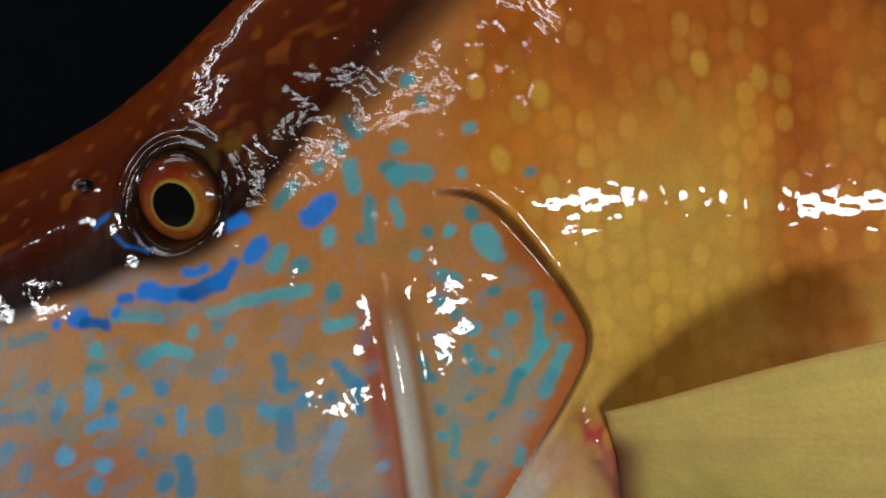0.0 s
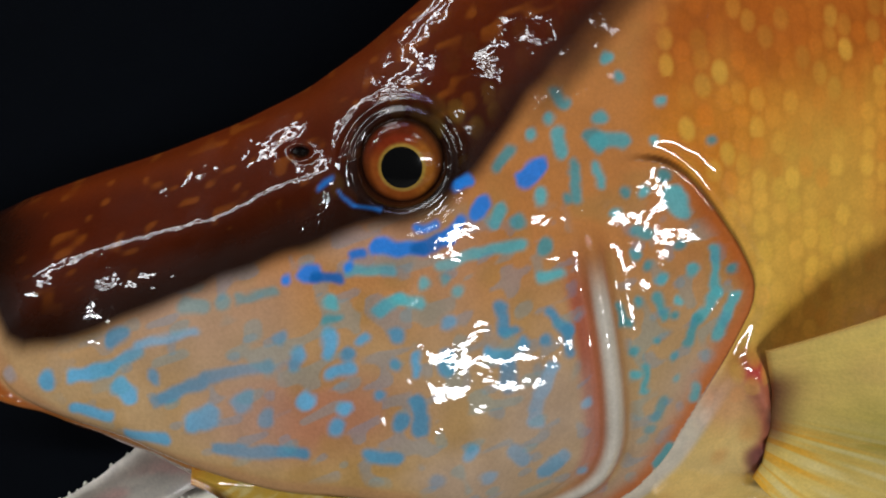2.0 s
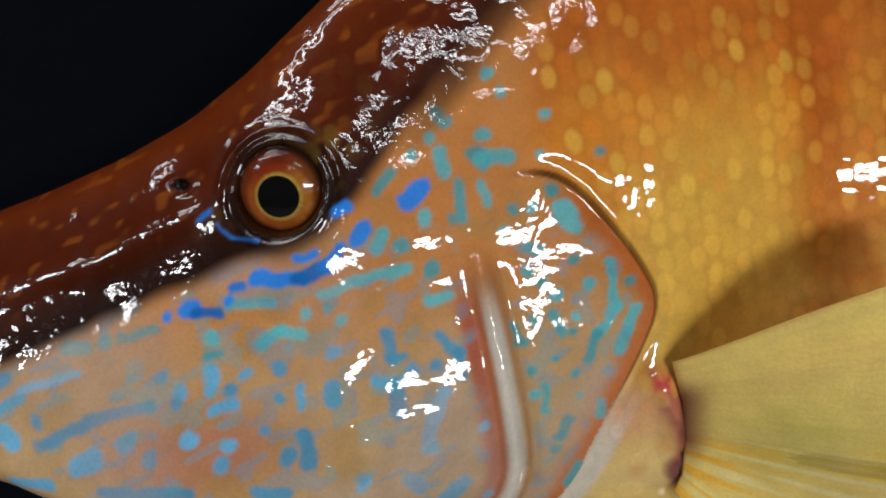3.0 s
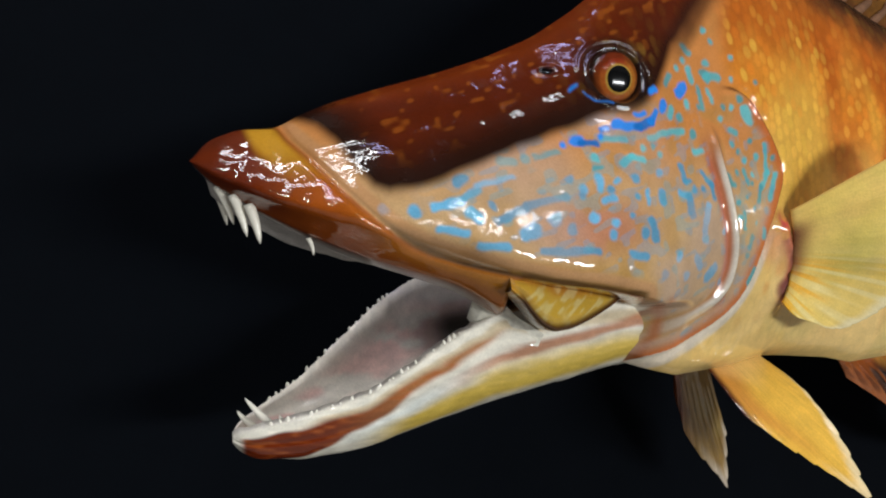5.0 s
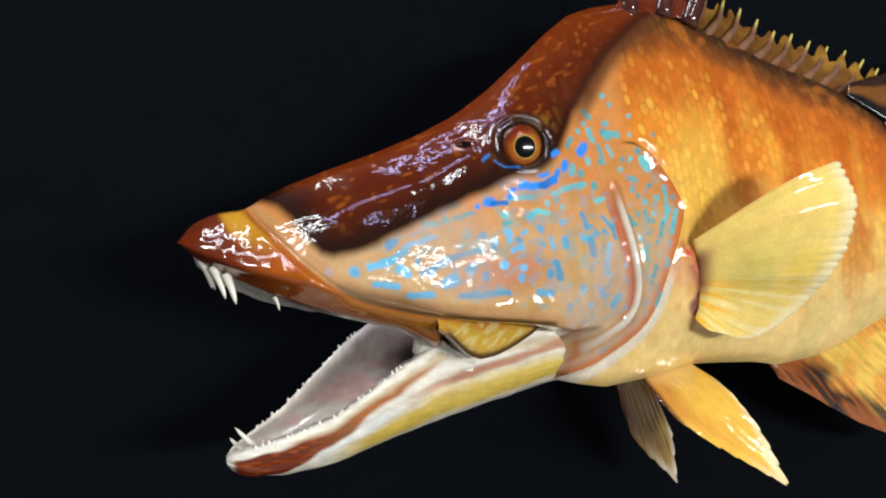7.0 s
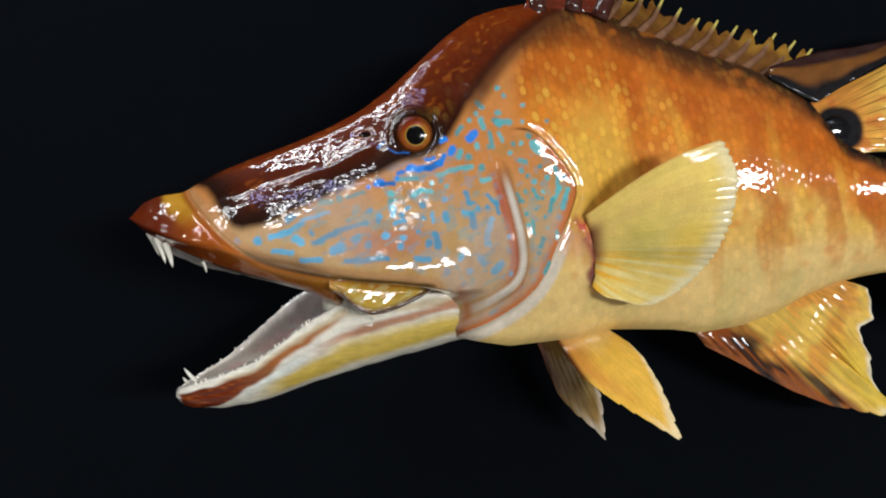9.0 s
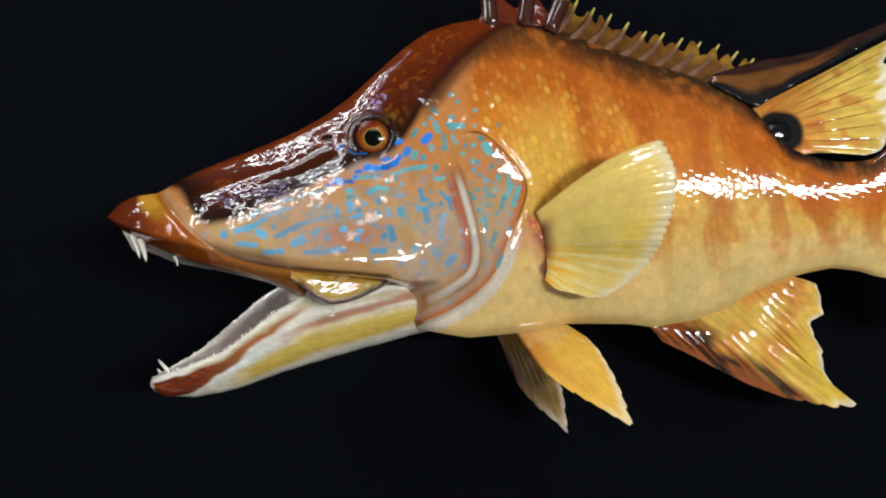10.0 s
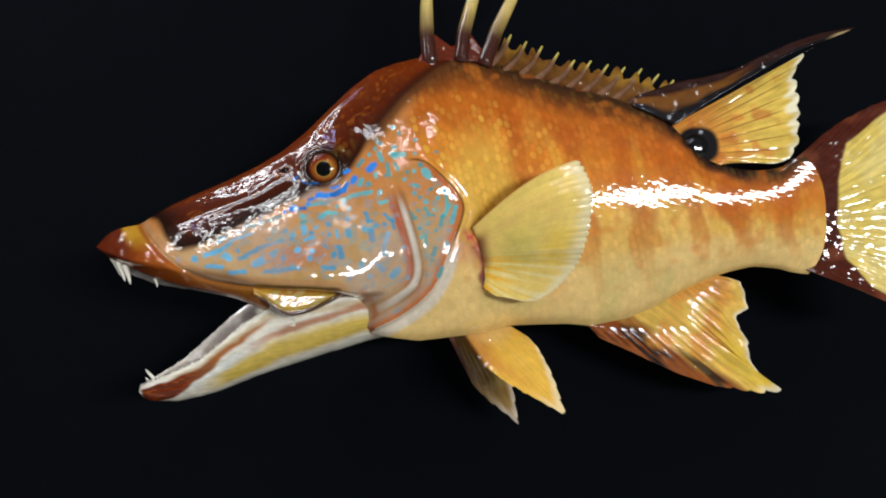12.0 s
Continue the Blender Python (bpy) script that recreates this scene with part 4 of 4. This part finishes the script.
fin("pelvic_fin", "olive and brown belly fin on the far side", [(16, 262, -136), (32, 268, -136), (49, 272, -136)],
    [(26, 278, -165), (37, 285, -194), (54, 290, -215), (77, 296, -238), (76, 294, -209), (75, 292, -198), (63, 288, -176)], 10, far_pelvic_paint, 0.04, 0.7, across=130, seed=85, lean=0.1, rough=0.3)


def anal_paint(u, v, n1, n2, p):
    c = flat(u, (0.76, 0.48, 0.09))
    c = over(c, (0.66, 0.25, 0.04), 0.75 * ramp(n1 + 0.3 * (n2 - 0.5), 0.35, 0.75) * ramp(v, 0.9, 0.5))
    c = over(c, (0.66, 0.46, 0.05), 0.8 * ramp(u, 0.46, 0.54) * ramp(u, 0.8, 0.66) * ramp(v, 0.3, 0.7))
    streak = value_noise(u * 34, v * 2.2, 1.0, 98)
    front = ramp(u + 0.10 * (n1 - 0.5) + 0.12 * (streak - 0.5) - 0.10 * ramp(v, 0.3, 1.0), 0.40, 0.22)
    c = over(c, (0.26, 0.055, 0.008), 0.95 * front)
    c = over(c, (0.008, 0.006, 0.006), ramp(streak, 0.42, 0.72) * front * ramp(v, 0.05, 0.3) * ramp(u, 0.10, 0.2))
    c = over(c, (0.012, 0.006, 0.005), 0.9 * ramp(np.abs(u - 0.37 - 0.03 * v), 0.035, 0.012) * ramp(v, 0.45, 0.7) * ramp(v, 1.0, 0.9))
    return over(c, (0.76, 0.68, 0.50), ramp(v, 0.9, 1.0) * ramp(u, 0.47, 0.56))


fin("anal_fin", "orange and yellow ribbed rear belly fin", [(148, 266, -145), (185, 267, -144), (214, 266, -137), (243, 264, -126), (277, 260, -116)],
    [(162, 271, -163), (192, 272, -181), (209, 273, -192), (235, 273, -208), (266, 272, -223), (299, 271, -234), (318, 271, -240), (334, 270, -238), (315, 270, -224), (305, 269, -203), (307, 269, -189), (297, 268, -163), (311, 267, -154), (310, 266, -140), (307, 264, -128), (294, 262, -122)],
    19, anal_paint, 0.03, 2.0, 1.4, smooth_to=0.44, fade=0.8, across=280, seed=90, lean=0.05, rough=0.25)


def dorsal_fan_paint(u, v, n1, n2, p):
    c = flat(u, (0.70, 0.48, 0.09))
    c = over(c, (0.64, 0.23, 0.035), ramp(v, 0.7, 0.15) * 0.9)
    c = over(c, (0.56, 0.15, 0.03), 0.6 * ramp(value_noise(p[..., 0], p[..., 2], 9, 93), 0.58, 0.8) * ramp(v, 0.95, 0.7))
    crease = np.abs(((u * 13 + 0.5) % 1.0) - 0.5) * 2
    c = over(c, (0.16, 0.05, 0.012), 0.8 * ramp(crease, 0.16, 0.05) * ramp(v, 0.15, 0.4) * ramp(v, 1.0, 0.7))
    c = over(c, (0.78, 0.72, 0.50), ramp(v + 0.1 * (n2 - 0.5), 0.90, 0.98))
    return over(c, (0.006, 0.005, 0.006), ramp(np.hypot(p[..., 0] - 270, p[..., 2] - 5) + 4 * n1, 24, 19))


def dorsal_edge_paint(u, v, n1, n2, p):
    c = flat(u, (0.15, 0.055, 0.010))
    c = over(c, (0.025, 0.008, 0.006), np.maximum(ramp(u, 0.38, 0.58), ramp(v + 0.3 * n1, 0.85, 1.0)))
    c = over(c, (0.006, 0.005, 0.006), ramp(v + 0.2 * n1, 0.5, 0.3))
    return over(c, (0.40, 0.30, 0.14), ramp(u, 0.90, 0.97) * ramp(v, 0.7, 0.4))


fin("soft_dorsal_fin", "yellow and orange swept-back rear back fin", [(250, 238, 27), (256, 238, 10), (268, 238, -6), (282, 238, -18)],
    [(412, 230, 91), (399, 230, 86), (391, 230, 77), (382, 230, 65), (378, 230, 43), (374, 230, 24), (363, 231, -7), (353, 232, -19), (338, 233, -22), (314, 236, -17), (293, 238, -14)], 13, dorsal_fan_paint, 0.025, 0.6, 1.5, across=320, along=80, seed=95, lean=0.22, rough=0.35)
x, y, z, a, b = dome(269, 4, 12.0, 4.5, 238.0, 14, 40)
link_mesh("eye_spot", world_mm(x, y, z).reshape(-1, 3), sheet_faces(14, 40, True), FIN, fish, "raised glossy black spot", flat(x, (0.004, 0.004, 0.005)).reshape(-1, 3))
fin("dorsal_leading_edge", "dark glossy front edge of the rear back fin", [(215, 239, 49), (250, 237, 26), (284, 236, 43), (332, 234, 64), (375, 231, 82), (399, 230, 88), (428, 229, 95)],
    [(218, 239, 58), (261, 238, 68), (288, 237, 69), (317, 236, 73), (347, 233, 83), (376, 231, 92), (406, 230, 98), (442, 229, 100)], 5, dorsal_edge_paint, 0.01, 0.3, 3.0, across=260, along=20, seed=96, lean=0.12)


def spiny_paint(u, v, n1, n2, p):
    c = flat(u, (0.15, 0.06, 0.010))
    c = over(c, (0.40, 0.22, 0.025), 0.5 * ramp(n1, 0.5, 0.8) * ramp(v, 0.3, 0.7))
    return over(c, (0.10, 0.028, 0.012), 0.85 * ramp(v + 0.3 * n1, 0.5, 0.1))


SPINES = 12
CREST_BASE = [(80, 241, 106), (124, 246, 88), (162, 248, 72), (207, 248, 54), (242, 247, 32)]
CREST_TIP = [(92, 248, 115), (108, 252, 136), (134, 253, 122), (168, 254, 105), (206, 254, 96), (248, 251, 82), (266, 252, 70)]
fin("spiny_dorsal_fin", "dark amber membrane between the back spines", CREST_BASE, CREST_TIP, SPINES, spiny_paint, 0.36, 0.12, across=240, along=30, seed=100, lean=0.08)


def spine(name, pts, r0, r1, label, tint, tip_tint, turn_at=0.55):
    """A glossy tapering spine along a line of points."""
    u = np.linspace(0, 1, 26)
    p = through_points(pts, u)
    b = np.linspace(0, 2 * math.pi, 12, endpoint=False)
    d = np.gradient(p, axis=0)
    d /= np.linalg.norm(d, axis=1)[:, None]
    side = np.cross(d, np.array([0, 1.0, 0]))
    side /= np.linalg.norm(side, axis=1)[:, None]
    rad = (r0 + (r1 - r0) * u ** 1.3)[:, None, None]
    q = p[:, None] + rad * (side[:, None] * np.cos(b)[None, :, None] + 0.8 * np.array([0, 1.0, 0]) * np.sin(b)[None, :, None])
    uu = np.repeat(u[:, None], 12, 1)
    col = over(flat(uu, tint), tip_tint, ramp(uu, turn_at, turn_at + 0.3)) * (0.8 + 0.4 * value_noise(uu * 30, uu * 0, 2.0, 7))[..., None]
    faces = sheet_faces(26, 12, True) + [list(range(12))[::-1], [25 * 12 + k for k in range(12)]]
    return link_mesh(name, world_mm(q[..., 0], q[..., 1], q[..., 2]).reshape(-1, 3), faces, FIN, fish, label, col.reshape(-1, 3))


for k in range(SPINES):
    at = np.array([(k + 0.5) / SPINES])
    base, tip = through_points(CREST_BASE, np.maximum(at - 0.085, 0.0))[0] + (-2, -1, -3), through_points(CREST_TIP, at)[0] + (7.0, 4, -1.0 + 1.2 * math.sin(k * 2.3))
    spine("back_spine", [base, base * 0.5 + tip * 0.5 + (2.0, -2.0, -2.0), tip], 3.5 + 0.4 * math.sin(k * 1.7), 0.9, "short glossy spine with a yellow tip", (0.20, 0.10, 0.055), (0.66, 0.56, 0.14), 0.66)
for pts in ([(31, 229, 105), (31, 229, 130), (35, 230, 163), (43, 231, 200), (55, 232, 228)], [(59, 234, 106), (66, 235, 134), (79, 236, 165), (95, 236, 196), (113, 236, 220)],
            [(80, 236, 101), (96, 237, 132), (117, 238, 164), (138, 238, 192), (158, 238, 208)]):
    spine("long_spine", pts, 7.4, 2.4, "long glossy front spine, brown shading to yellow", (0.05, 0.013, 0.008), (0.70, 0.52, 0.16), 0.18)
fin("crest_membrane", "red-brown membrane joining the long front spines", [(18, 226, 104), (47, 232, 108), (71, 236, 106), (86, 236, 102)],
    [(24, 228, 116), (39, 231, 133), (52, 233, 121), (61, 235, 123), (71, 236, 134), (80, 236, 117), (89, 237, 116)], 3, lambda u, v, n1, n2, p: flat(u, (0.12, 0.016, 0.003)), 0.02, 0.5, 3.0, across=90, along=24, seed=110)


def tail_paint(u, v, n1, n2, p):
    c = flat(u, (0.70, 0.52, 0.12))
    crease = np.abs(((u * 28 + 0.5) % 1.0) - 0.5) * 2
    c = over(c, (0.30, 0.19, 0.03), 0.6 * ramp(crease, 0.22, 0.06) * ramp(n2, 0.2, 0.6))
    c = over(c, (0.76, 0.64, 0.26), 0.5 * ramp(n1, 0.4, 0.8))
    band = region(p[..., 0], p[..., 2], [(520, 40), (459, 12), (422, -9), (404, -44), (395, -86), (397, -119), (411, -145), (432, -163), (520, -190)])
    dark = ramp(band + 2 * n1, 2.0, -1.0)
    c = over(c, (0.07, 0.012, 0.005), dark)
    return over(c, (0.30, 0.08, 0.03), 0.4 * dark * ramp(n1, 0.5, 0.9))


fin("tail_fin", "broad yellow tail fin with dark red-brown base and margins", [(360, 236, -23), (370, 238, -45), (374, 242, -75), (368, 249, -105), (354, 256, -119)],
    [(400, 236, 2), (425, 235, 15), (455, 232, 26), (492, 229, 34), (482, 228, 0), (474, 227, -40), (470, 227, -85), (470, 228, -130), (468, 230, -178), (440, 233, -172), (420, 235, -163), (396, 236, -148)],
    28, tail_paint, 0.02, 0.5, 2.4, across=320, along=80, seed=120, lean=0.18)

fin("mouth_membrane", "pale skin at the corner of the open mouth", [(-140, 187, -83), (-131, 184, -86), (-122, 184, -95), (-108, 186, -104)], [(-142, 192, -96), (-140, 189, -100), (-132, 185.5, -106), (-110, 184.5, -110)],
    4, lambda u, v, n1, n2, p: over(flat(u, (0.76, 0.73, 0.62)), (0.50, 0.46, 0.36), 0.5 * ramp(n1, 0.4, 0.8)), 0.0, 0.3, 1.6, -3.0, 60, 24, 130)

fin("inner_gum", "pale gum inside the upper lip", [(-255, 204, -28), (-240, 201, -38), (-220, 197, -49), (-200, 194, -60), (-180, 192, -68)], [(-252, 208, -40), (-240, 207, -51), (-218, 205, -62), (-198, 201, -68), (-178, 196, -72)],
    6, lambda u, v, n1, n2, p: flat(u, (0.30, 0.28, 0.26)), 0.05, 0.4, 3.0, 0.0, 70, 16, 140, 0.0, 0.2)

# the hidden hanger that holds the fish to the wall through the cloth
part("wall_hanger", box(bmesh.new(), 0.06, 0.16, 0.31, 0.425, 1.46, 1.5, 0.003), METAL, fish, "hidden metal hanger behind the fish")
